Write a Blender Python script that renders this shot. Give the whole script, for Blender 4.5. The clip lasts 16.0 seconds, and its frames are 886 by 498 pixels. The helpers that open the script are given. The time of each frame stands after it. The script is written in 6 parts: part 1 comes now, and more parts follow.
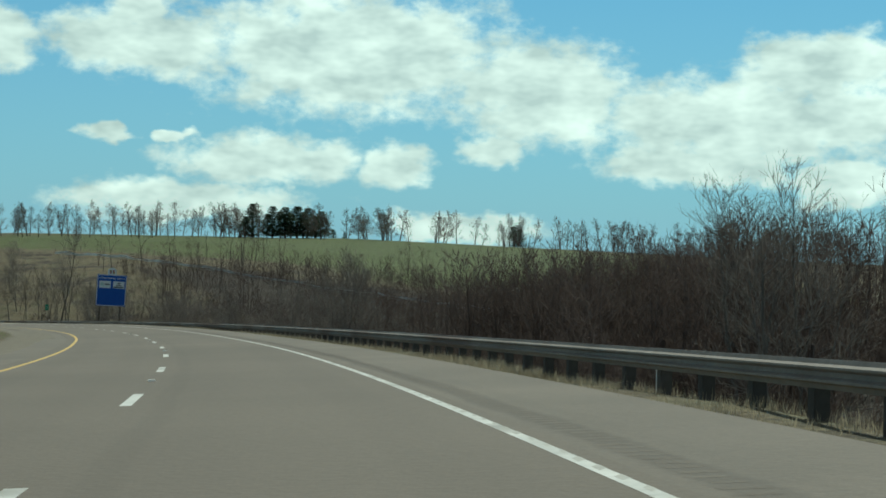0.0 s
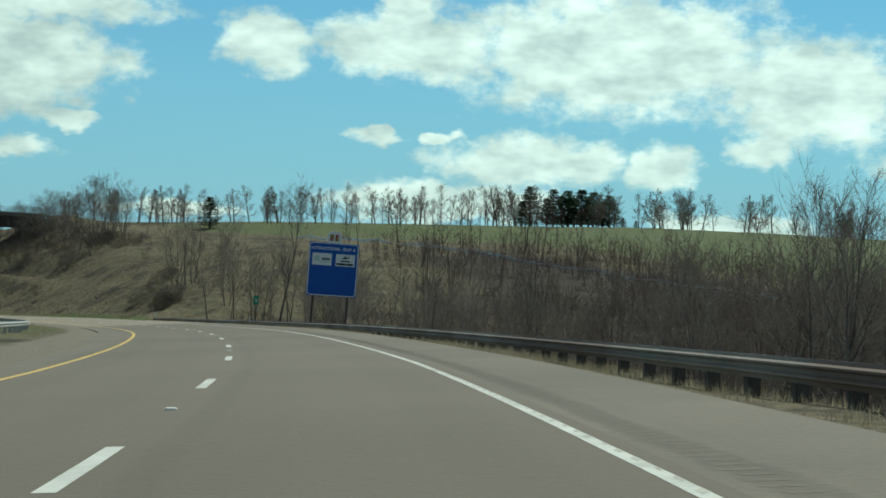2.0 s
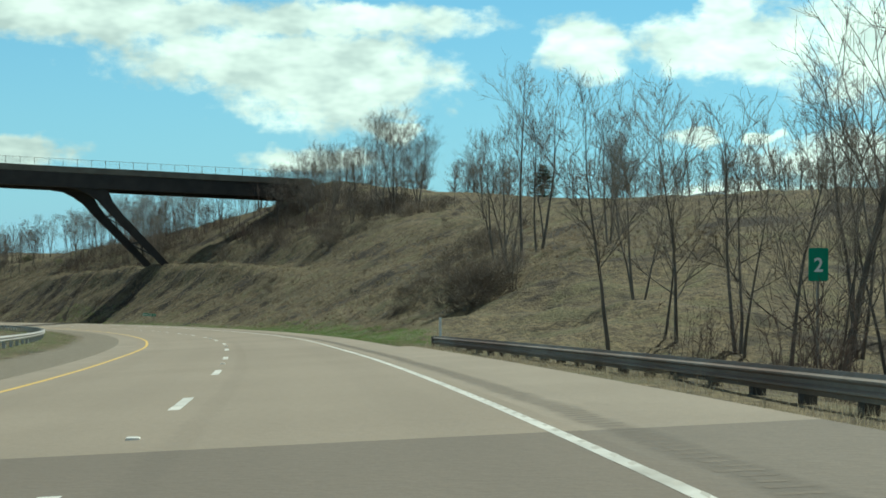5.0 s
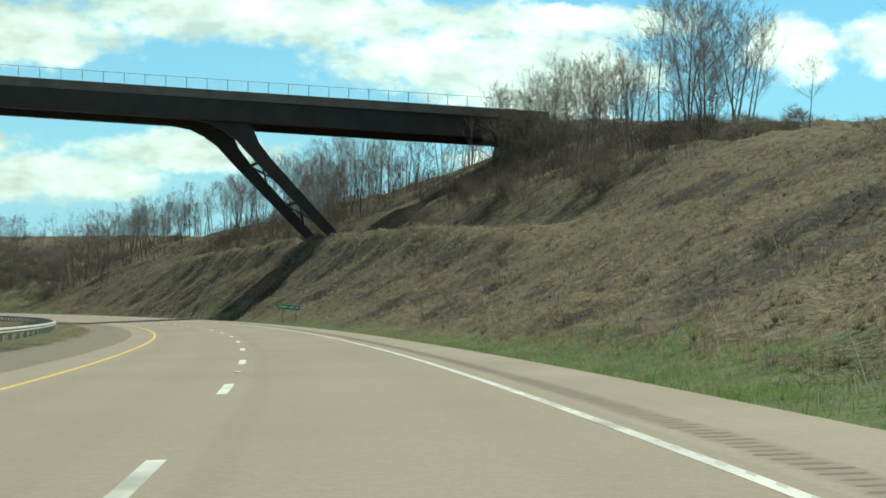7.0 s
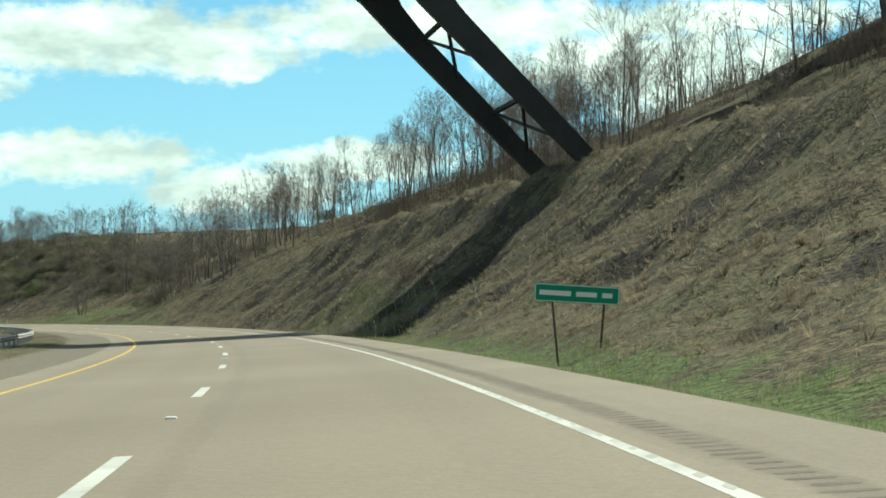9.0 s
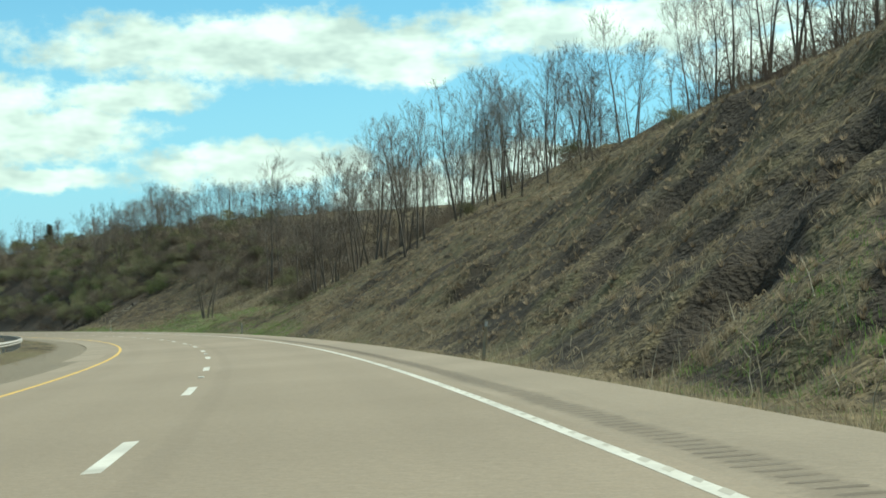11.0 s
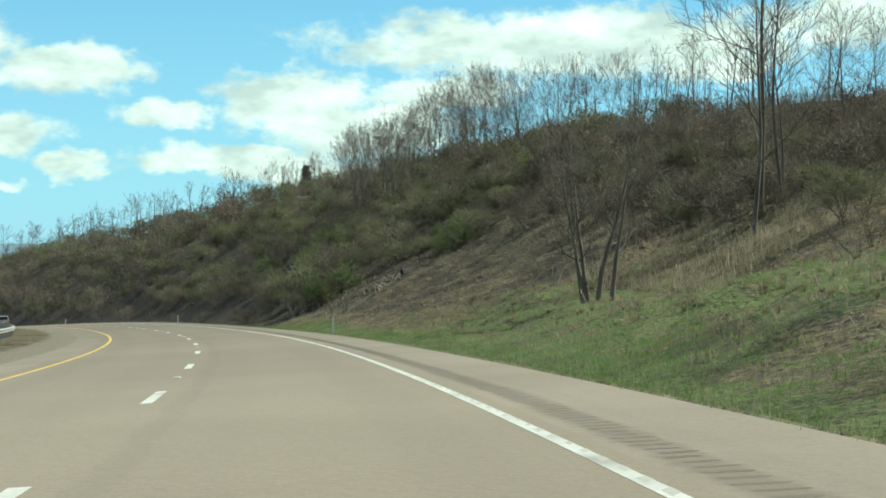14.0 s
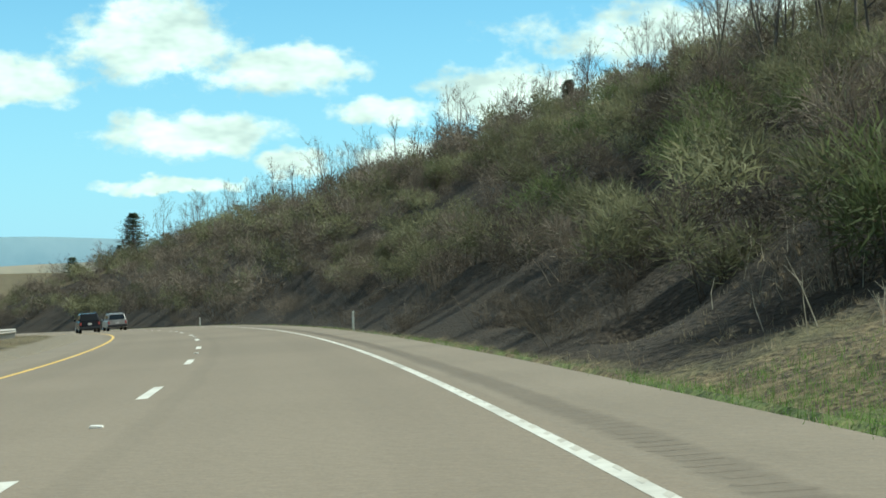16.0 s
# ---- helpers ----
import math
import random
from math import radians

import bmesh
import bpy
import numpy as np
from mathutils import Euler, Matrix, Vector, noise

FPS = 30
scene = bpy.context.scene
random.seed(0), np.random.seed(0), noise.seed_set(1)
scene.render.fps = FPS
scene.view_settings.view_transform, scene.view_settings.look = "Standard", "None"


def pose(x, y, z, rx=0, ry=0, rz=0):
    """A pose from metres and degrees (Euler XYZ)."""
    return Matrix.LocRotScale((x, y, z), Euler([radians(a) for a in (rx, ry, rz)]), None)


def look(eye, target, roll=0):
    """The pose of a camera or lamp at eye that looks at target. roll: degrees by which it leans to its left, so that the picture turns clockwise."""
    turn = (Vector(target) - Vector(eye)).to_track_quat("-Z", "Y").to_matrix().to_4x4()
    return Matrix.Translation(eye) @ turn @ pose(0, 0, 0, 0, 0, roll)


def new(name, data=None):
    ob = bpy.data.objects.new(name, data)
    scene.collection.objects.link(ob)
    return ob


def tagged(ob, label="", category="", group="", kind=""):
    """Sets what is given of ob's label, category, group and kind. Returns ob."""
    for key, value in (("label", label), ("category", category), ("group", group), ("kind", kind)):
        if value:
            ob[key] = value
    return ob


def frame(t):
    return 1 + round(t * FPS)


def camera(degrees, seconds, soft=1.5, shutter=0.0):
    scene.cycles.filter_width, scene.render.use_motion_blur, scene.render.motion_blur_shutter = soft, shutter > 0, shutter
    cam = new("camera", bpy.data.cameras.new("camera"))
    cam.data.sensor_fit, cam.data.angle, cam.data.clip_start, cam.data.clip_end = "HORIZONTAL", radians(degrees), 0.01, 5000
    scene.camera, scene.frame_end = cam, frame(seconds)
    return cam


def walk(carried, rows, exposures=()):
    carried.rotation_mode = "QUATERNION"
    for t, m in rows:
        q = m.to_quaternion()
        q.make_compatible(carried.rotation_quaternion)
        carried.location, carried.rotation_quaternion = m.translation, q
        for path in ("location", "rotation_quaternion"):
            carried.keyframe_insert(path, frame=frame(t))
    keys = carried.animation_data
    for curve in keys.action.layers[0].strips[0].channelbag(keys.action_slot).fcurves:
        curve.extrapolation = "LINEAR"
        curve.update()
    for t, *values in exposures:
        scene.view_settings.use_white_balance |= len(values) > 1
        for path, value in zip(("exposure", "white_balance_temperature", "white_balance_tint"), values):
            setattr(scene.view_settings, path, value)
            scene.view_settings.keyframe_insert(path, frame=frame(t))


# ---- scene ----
# the road's line: curvature by distance, then heading, place and fall
# lengths along (s), across (u) and over the road are counted in road units of 0.93 m
UNIT = 0.93
KAPPA_S = [-160, -100, 0, 83.7, 167.4, 251.1, 334.8, 418.5, 502.2, 585.9, 669.6, 753.3, 1010, 1100]
KAPPA = [0, 0.0015, 0.0015556, 0.0016344, 0.0019, 0.0013753, 0.0015299, 0.0015949, 0.0015108, 0.0016596, 0.0016673, 0.0016673, 0.0016673, 0]
BANK = 0.0407
EYE = 1.0086
S0, S1 = -2600, 3600
AX_S = np.arange(S0, S1 + 1.0)
AX_K = np.interp(AX_S, KAPPA_S, KAPPA, left=0, right=0)
AX_H = np.concatenate([[0], np.cumsum((AX_K[1:] + AX_K[:-1]) / 2)])
AX_H -= AX_H[-S0]
_m = (AX_H[1:] + AX_H[:-1]) / 2
AX_X = np.concatenate([[0], np.cumsum(-np.sin(_m))])
AX_Y = np.concatenate([[0], np.cumsum(np.cos(_m))])
AX_X -= AX_X[-S0]
AX_Y -= AX_Y[-S0]
AX_G = np.interp(AX_S, [-300, 0, 140, 165, 235, 260, 720, 810, 1000, 1300], [-0.02, -0.0540, -0.0506, -0.0562, -0.0544, -0.0531, -0.0418, -0.0555, -0.0555, -0.0175])
AX_Z = np.concatenate([[0], np.cumsum((AX_G[1:] + AX_G[:-1]) / 2)])
AX_Z -= AX_Z[-S0]


def axis(s):
    """Place, height (road units) and heading of the driven line at distance s."""
    return (np.interp(s, AX_S, AX_X), np.interp(s, AX_S, AX_Y), np.interp(s, AX_S, AX_Z), np.interp(s, AX_S, AX_H))


def at(s, u, dz=0.0):
    """World place in metres: s along the road, u to its right, dz over the driven line."""
    x, y, z, h = axis(s)
    return UNIT * (x + u * np.cos(h)), UNIT * (y + u * np.sin(h)), UNIT * (z + dz)


def edge(s):
    """Where the right white line runs, to the right of the driven line."""
    return np.interp(s, [-100, 8, 72, 112, 154, 230, 258, 279, 300, 343, 446, 470, 530, 573, 615, 679, 760],
                     [2.15, 2.14, 1.9, 2.15, 1.94, 2.02, 2.13, 2.45, 2.42, 2.1, 2.19, 2.08, 1.98, 1.92, 1.76, 1.68, 1.75])


cam = camera(32.70, 16.0, soft=1.7)
# seconds, distance, yaw off the road's heading, pitch, lean
TURNS = [
    (0, 0.01, -6.18, -0.25, 1.22), (0.5, 20.78, -5.88, -0.26, 1.31), (1, 41.55, -5.14, -0.25, 1.7),
    (1.5, 62.31, -4.39, -0.37, 1.31), (2, 83.07, -3.77, -0.41, 1.48), (2.5, 103.87, -3.4, -0.31, 1.3),
    (3, 124.67, -3.48, -0.23, 1.24), (3.5, 145.33, -3.81, -0.19, 0.53), (4, 166, -3.95, -0.23, 0.4),
    (4.5, 186.73, -4.08, -0.3, 0.3), (5, 207.46, -4.2, -0.38, 0.2), (5.5, 228.33, -4.3, -0.44, 0.15),
    (6, 249.2, -4.31, -0.435, 0.19), (6.5, 270.22, -3.79, -0.485, 0.71), (7, 291.24, -3.67, -0.415, 0.85),
    (7.5, 312.44, -3.9, -0.335, 0.28), (8, 333.64, -3.9, -0.355, -0.01), (8.5, 354.57, -4.1, -0.315, -0.21),
    (9, 375.5, -4.3, -0.265, -0.41), (9.5, 396.3, -4.5, -0.225, -0.6), (10, 417.1, -4.7, -0.175, -0.8),
    (10.5, 437.86, -4.9, -0.135, -1), (11, 458.61, -4.85, -0.085, -1.18), (11.5, 479.48, -4.74, -0.075, -1.01),
    (12, 500.35, -4.57, -0.095, -0.55), (12.5, 521.46, -4.53, -0.115, -0.37), (13, 542.56, -4.56, -0.065, -0.15),
    (13.5, 563.82, -4.59, -0.055, -0.16), (14, 585.08, -4.65, -0.105, -0.17), (14.5, 606.33, -4.8, -0.135, -0.13),
    (15, 627.59, -4.74, -0.145, -0.48), (15.5, 648.86, -4.64, -0.205, -0.64), (16, 670.14, -4.62, -0.275, -0.94),
]
ROWS = []
for t, s, dyaw, pitch, lean in TURNS:
    ROWS.append((t, pose(*at(s, 0, EYE), 90, 0, math.degrees(axis(s)[3]) + dyaw) @ pose(0, 0, 0, pitch) @ pose(0, 0, 0, 0, 0, lean)))
EXPOSURE = [(0, -0.56, 6100, -8), (3.5, -0.31, 6100, -8), (6.5, 0.06, 6450, -8), (8, 0.2, 6450, -7), (10.5, 0.24, 6400, -8), (11.5, 0.08, 6300, -10), (12, 0.0, 6200, -10), (12.5, 0.14, 6250, -10), (13, 0.24, 6350, -8), (14.5, 0.2, 6300, -7), (15, 0.16, 6200, -7), (15.5, 0.2, 6180, -7), (16, 0.3, 6250, -7)]
walk(cam, ROWS, EXPOSURE)

# ---- light ----
SUN_EL, SUN_DIR = radians(53), Vector((0.436, 0.900, 0)).normalized()
world = bpy.data.worlds.new("sky")
scene.world = world
world.use_nodes = True


def cloudy_sky(nt):
    """Blue sky with fair-weather clouds: each bank has an azimuth (to the left of north), an elevation and two half widths, in degrees."""
    nodes, link = nt.nodes, nt.links.new
    bg = nodes["Background"]
    sky = nodes.new("ShaderNodeTexSky")
    sky.sky_type, sky.sun_disc = "NISHITA", False
    sky.sun_elevation, sky.sun_rotation = SUN_EL, math.atan2(SUN_DIR.x, SUN_DIR.y)
    sky.altitude, sky.air_density, sky.dust_density, sky.ozone_density = 700, 1.0, 0.5, 1.0

    def m(op, *args):
        n = nodes.new("ShaderNodeMath")
        n.operation = op
        for i, a in enumerate(args):
            if isinstance(a, (int, float)):
                n.inputs[i].default_value = a
            else:
                link(a, n.inputs[i])
        return n.outputs[0]

    def vm(op, a, b=None):
        n = nodes.new("ShaderNodeVectorMath")
        n.operation = op
        for i, v in enumerate((a, b)):
            if isinstance(v, tuple):
                n.inputs[i].default_value = v
            elif v is not None:
                link(v, n.inputs[i])
        return n.outputs["Value"] if op == "LENGTH" else n.outputs[0]

    tc = nodes.new("ShaderNodeTexCoord")
    sep = nodes.new("ShaderNodeSeparateXYZ")
    link(tc.outputs["Generated"], sep.inputs[0])
    x, y, z = sep.outputs
    az = m("MULTIPLY", m("ARCTAN2", m("MULTIPLY", x, -1.0), y), 57.2958)
    el = m("MULTIPLY", m("ARCSINE", z), 57.2958)
    pos = nodes.new("ShaderNodeCombineXYZ")
    link(az, pos.inputs[0])
    link(el, pos.inputs[1])

    def fbm(scale, detail, stretch=(1, 1, 1)):
        n = nodes.new("ShaderNodeTexNoise")
        n.inputs["Scale"].default_value, n.inputs["Detail"].default_value, n.inputs["Roughness"].default_value = scale, detail, 0.6
        link(vm("MULTIPLY", pos.outputs[0], stretch), n.inputs["Vector"])
        return n

    warp = vm("SUBTRACT", fbm(0.55, 3, (1, 1.6, 1)).outputs["Color"], (0.5, 0.5, 0.5))
    p = vm("ADD", pos.outputs[0], vm("MULTIPLY", warp, (2.6, 1.3, 0)))
    best = None
    low = None
    for a, e, rx, ry in BANKS_A + BANKS_B + BANKS_C:
        d = vm("MULTIPLY", vm("SUBTRACT", p, (a, e, 0)), (1 / rx, 1 / ry, 0))
        r = vm("LENGTH", d)
        best = r if best is None else m("SMOOTH_MIN", best, r, 0.12)
    billow = fbm(0.75, 7, (1, 1.4, 1)).outputs[0]
    # beyond the named banks, clouds by noise alone, thickened overhead out of view
    rest = m("MULTIPLY", m("SUBTRACT", fbm(0.11, 5, (1, 2.2, 1)).outputs[0], 0.4), 6.0)
    away = nodes.new("ShaderNodeMapRange")
    away.inputs[1].default_value, away.inputs[2].default_value = 11.0, 15.0
    link(el, away.inputs[0])
    field = m("SUBTRACT", 1.0, best)
    field = m("MAXIMUM", field, m("SUBTRACT", m("MULTIPLY", rest, away.outputs[0]), m("MULTIPLY", m("SUBTRACT", 1.0, away.outputs[0]), 3.0)))
    dens = nodes.new("ShaderNodeMapRange")
    dens.interpolation_type = "SMOOTHSTEP"
    dens.inputs[1].default_value, dens.inputs[2].default_value = -0.22, 0.36
    link(m("ADD", field, m("MULTIPLY", m("SUBTRACT", billow, 0.5), 1.35)), dens.inputs[0])
    thick = nodes.new("ShaderNodeMapRange")
    thick.inputs[1].default_value, thick.inputs[2].default_value = 0.35, 0.68
    thick.inputs[3].default_value, thick.inputs[4].default_value = 0.0, 1.0
    link(fbm(0.38, 3, (1, 2.0, 1)).outputs[0], thick.inputs[0])
    white = nodes.new("ShaderNodeMix")
    white.data_type = "RGBA"
    white.inputs[6].default_value, white.inputs[7].default_value = (5.9, 6.9, 6.6, 1), (10.2, 11.3, 10.4, 1)
    link(thick.outputs[0], white.inputs[0])
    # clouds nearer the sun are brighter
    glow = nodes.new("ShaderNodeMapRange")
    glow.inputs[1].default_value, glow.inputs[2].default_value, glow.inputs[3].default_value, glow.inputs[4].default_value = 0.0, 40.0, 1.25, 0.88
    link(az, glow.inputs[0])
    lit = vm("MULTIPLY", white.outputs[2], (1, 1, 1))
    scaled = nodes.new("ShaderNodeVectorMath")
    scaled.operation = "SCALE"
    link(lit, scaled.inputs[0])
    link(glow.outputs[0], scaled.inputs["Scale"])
    tint = nodes.new("ShaderNodeMix")
    tint.data_type, tint.blend_type = "RGBA", "MULTIPLY"
    tint.inputs[0].default_value, tint.inputs[7].default_value = 1.0, (0.46, 0.95, 1.12, 1)
    link(sky.outputs[0], tint.inputs[6])
    haze = nodes.new("ShaderNodeMapRange")
    haze.inputs[1].default_value, haze.inputs[2].default_value, haze.inputs[3].default_value, haze.inputs[4].default_value = -1.0, 12.0, 0.85, 0.2
    link(el, haze.inputs[0])
    mix = nodes.new("ShaderNodeMix")
    mix.data_type = "RGBA"
    # unseen grey overcast added overhead to keep the ambient light low and neutral
    under = nodes.new("ShaderNodeMix")
    under.data_type = "RGBA"
    under.inputs[7].default_value = (2.35, 2.35, 2.5, 1)
    link(away.outputs[0], under.inputs[0])
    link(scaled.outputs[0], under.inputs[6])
    link(m("MULTIPLY", dens.outputs[0], 0.95), mix.inputs[0])
    pale = nodes.new("ShaderNodeMix")
    pale.data_type = "RGBA"
    pale.inputs[7].default_value = (3.6, 6.1, 8.0, 1)
    link(haze.outputs[0], pale.inputs[0])
    link(tint.outputs[2], pale.inputs[6])
    link(pale.outputs[2], mix.inputs[6])
    link(under.outputs[2], mix.inputs[7])
    link(mix.outputs[2], bg.inputs[0])
    bg.inputs[1].default_value = 0.11


BANKS_A = [(4.9, 7.2, 4.1, 1.3), (-2.5, 7.1, 6.6, 2.5), (-9.8, 5.7, 3.6, 2.0), (-7.9, 3.6, 1.3, 0.7), (0.6, 3.0, 3.9, 1.0), (-4.2, 2.9, 1.4, 1.0), (3.7, 1.4, 4.9, 0.8), (6.5, 3.8, 1.1, 0.3), (3.8, 3.8, 0.7, 0.3),
           (-17.6, 4.8, 7.1, 1.8), (-20.4, 6.8, 3.6, 1.3), (-15.8, 3.1, 4.1, 0.9), (-6.9, 0.6, 3.2, 0.6), (-21.1, 2.5, 2.4, 0.9)]
BANKS_B = [(10.6, 7.2, 1.8, 1.2), (20.2, 6.1, 4.5, 2), (20.7, 3, 2.5, 0.5), (17.9, 4, 1.1, 0.4), (19.7, 8.2, 5.6, 0.7), (13.9, 0.9, 2.4, 0.4), (30, 8.19, 9, 1.1), (22.5, 6.6, 6, 1.2), (38.8, 6.79, 2.8, 0.8), (37.7, 2.09, 4.1, 1), (33.3, 3.09, 3.9, 0.7), (5.5, 8.5, 1.3, 1.1)]
BANKS_C = [(43.8, 7.59, 9.2, 1.3), (48.7, 5.79, 3, 0.7), (52, 4.59, 4.1, 1.1), (53.1, 2.79, 4.7, 0.6), (43.9, 3.19, 4.9, 0.9), (54.3, 5.49, 3.2, 1.2), (59.3, 4.99, 1.8, 0.6), (62.6, 3.09, 1.3, 0.6), (47.7, 5.89, 1.1, 0.5), (56.5, 3.29, 4.1, 0.6), (67.6, 7.69, 3, 1.6), (62.7, 6.59, 3, 0.9), (66.4, 4.19, 3.4, 0.8), (67.1, 2.29, 2.6, 0.3), (73, 6.19, 3, 1)]
cloudy_sky(world.node_tree)
sun = new("sun", bpy.data.lights.new("sun", "SUN"))
sun.data.energy, sun.data.angle, sun.data.color = 4.8, radians(0.6), (1, 0.95, 0.87)
sun.matrix_world = look((0, 0, 300), (-SUN_DIR.x * 300, -SUN_DIR.y * 300, 300 - 300 * math.tan(SUN_EL)))


# ---- materials ----
def material(name, a, b, scale=4.0, rough=0.8, metal=0.0, fine=40.0, bump=0.2, spot=None, cover=0.5, stretch=(1, 1, 1), vary=0.0, thin=0.0):
    """A surface of two colours mixed by a coarse and a fine noise, with relief; spot: a third colour in patches."""
    m = bpy.data.materials.new(name)
    m.use_nodes = True
    nt = m.node_tree
    nodes, link = nt.nodes, nt.links.new
    p = nodes["Principled BSDF"]
    p.inputs["Roughness"].default_value, p.inputs["Metallic"].default_value = rough, metal
    tc = nodes.new("ShaderNodeTexCoord")
    mp = nodes.new("ShaderNodeMapping")
    mp.inputs["Scale"].default_value = stretch
    link(tc.outputs["Object"], mp.inputs[0])
    n1, n2 = nodes.new("ShaderNodeTexNoise"), nodes.new("ShaderNodeTexNoise")
    for n, sc, d in ((n1, scale, 4), (n2, fine, 3)):
        n.inputs["Scale"].default_value, n.inputs["Detail"].default_value = sc, d
        link(mp.outputs[0], n.inputs["Vector"])
    add = nodes.new("ShaderNodeMath")
    add.operation = "MULTIPLY_ADD"
    link(n2.outputs[0], add.inputs[0])
    add.inputs[1].default_value = 0.5
    link(n1.outputs[0], add.inputs[2])
    ramp = nodes.new("ShaderNodeValToRGB")
    ramp.color_ramp.elements[0].position, ramp.color_ramp.elements[1].position = 0.5, 1.0
    ramp.color_ramp.elements[0].color, ramp.color_ramp.elements[1].color = (*a, 1), (*b, 1)
    link(add.outputs[0], ramp.inputs[0])
    out = ramp.outputs[0]
    if spot:
        n3 = nodes.new("ShaderNodeTexNoise")
        n3.inputs["Scale"].default_value, n3.inputs["Detail"].default_value = scale * 0.37, 6
        link(mp.outputs[0], n3.inputs["Vector"])
        mr = nodes.new("ShaderNodeMapRange")
        mr.inputs[1].default_value, mr.inputs[2].default_value = 1 - cover, 1 - cover + 0.12
        link(n3.outputs[0], mr.inputs[0])
        mx = nodes.new("ShaderNodeMix")
        mx.data_type = "RGBA"
        link(mr.outputs[0], mx.inputs[0])
        link(out, mx.inputs[6])
        mx.inputs[7].default_value = (*spot, 1)
        out = mx.outputs[2]
    if vary:
        oi, hs, mr = nodes.new("ShaderNodeObjectInfo"), nodes.new("ShaderNodeHueSaturation"), nodes.new("ShaderNodeMapRange")
        mr.inputs[3].default_value, mr.inputs[4].default_value = 1 - vary, 1 + vary
        link(oi.outputs["Random"], mr.inputs[0])
        # each plant of a joined mesh has a tone of its own
        tn, ad = nodes.new("ShaderNodeAttribute"), nodes.new("ShaderNodeMath")
        tn.attribute_name, ad.operation = "tone", "MULTIPLY_ADD"
        link(tn.outputs["Fac"], ad.inputs[0])
        ad.inputs[1].default_value = vary * 2.2
        link(mr.outputs[0], ad.inputs[2])
        link(ad.outputs[0], hs.inputs["Value"])
        link(out, hs.inputs["Color"])
        out = hs.outputs[0]
    link(out, p.inputs["Base Color"])
    if thin:
        # thin blades and leaves let light through
        tr, ms = nodes.new("ShaderNodeBsdfTranslucent"), nodes.new("ShaderNodeMixShader")
        link(out, tr.inputs["Color"])
        ms.inputs[0].default_value = thin
        link(p.outputs[0], ms.inputs[1])
        link(tr.outputs[0], ms.inputs[2])
        link(ms.outputs[0], nodes["Material Output"].inputs["Surface"])
    if bump:
        bp = nodes.new("ShaderNodeBump")
        bp.inputs["Strength"].default_value, bp.inputs["Distance"].default_value = bump, 0.3 / fine
        link(n2.outputs[0], bp.inputs["Height"])
        link(bp.outputs[0], p.inputs["Normal"])
    return m


def paving(name, a, b, streaks, scale=0.12):
    """Asphalt with grain, faint blotches and traffic marks; streaks: offset from the white line, half width, shade."""
    m = material(name, a, b, scale, 0.88, fine=11, bump=0.25, spot=tuple(0.5 * (x + y) * 0.93 for x, y in zip(a, b)), cover=0.46)
    nt = m.node_tree
    nodes, link = nt.nodes, nt.links.new
    p = nodes["Principled BSDF"]
    base = p.inputs["Base Color"].links[0].from_socket
    att, tc = nodes.new("ShaderNodeAttribute"), nodes.new("ShaderNodeTexCoord")
    att.attribute_name = "across"

    def calc(op, x, y):
        n = nodes.new("ShaderNodeMath")
        n.operation = op
        for i, v in enumerate((x, y)):
            if isinstance(v, (int, float)):
                n.inputs[i].default_value = v
            else:
                link(v, n.inputs[i])
        return n.outputs[0]

    def nz(sc, detail):
        n = nodes.new("ShaderNodeTexNoise")
        n.inputs["Scale"].default_value, n.inputs["Detail"].default_value = sc, detail
        link(tc.outputs["Object"], n.inputs["Vector"])
        return calc("SUBTRACT", n.outputs[0], 0.5)

    ragged = calc("ADD", calc("MULTIPLY", nz(0.35, 2), 0.25), calc("MULTIPLY", nz(6.0, 4), 0.22))
    where = calc("ADD", att.outputs["Fac"], ragged)
    total = 1.0
    for v, half, shade in streaks:
        r = nodes.new("ShaderNodeMapRange")
        r.interpolation_type = "SMOOTHSTEP"
        r.inputs[1].default_value, r.inputs[2].default_value, r.inputs[3].default_value, r.inputs[4].default_value = half * 0.55, half * 1.25, shade, 1.0
        link(calc("ABSOLUTE", calc("SUBTRACT", where, v), 0), r.inputs[0])
        total = calc("MULTIPLY", total, r.outputs[0])
    speck = nodes.new("ShaderNodeTexNoise")
    speck.inputs["Scale"].default_value, speck.inputs["Detail"].default_value = 45, 2
    link(tc.outputs["Object"], speck.inputs["Vector"])
    total = calc("MULTIPLY", total, calc("ADD", calc("MULTIPLY", speck.outputs[0], 0.5), 0.75))
    # cloud shadow over the last stretch, put into the asphalt colour
    cloud_dim = nodes.new("ShaderNodeAttribute")
    cloud_dim.attribute_name = "worn_shade"
    total = calc("MULTIPLY", total, calc("SUBTRACT", 1.0, calc("MULTIPLY", cloud_dim.outputs["Fac"], 0.26)))
    sc = nodes.new("ShaderNodeVectorMath")
    sc.operation = "SCALE"
    link(base, sc.inputs[0])
    link(total, sc.inputs["Scale"])
    link(sc.outputs[0], p.inputs["Base Color"])
    return m


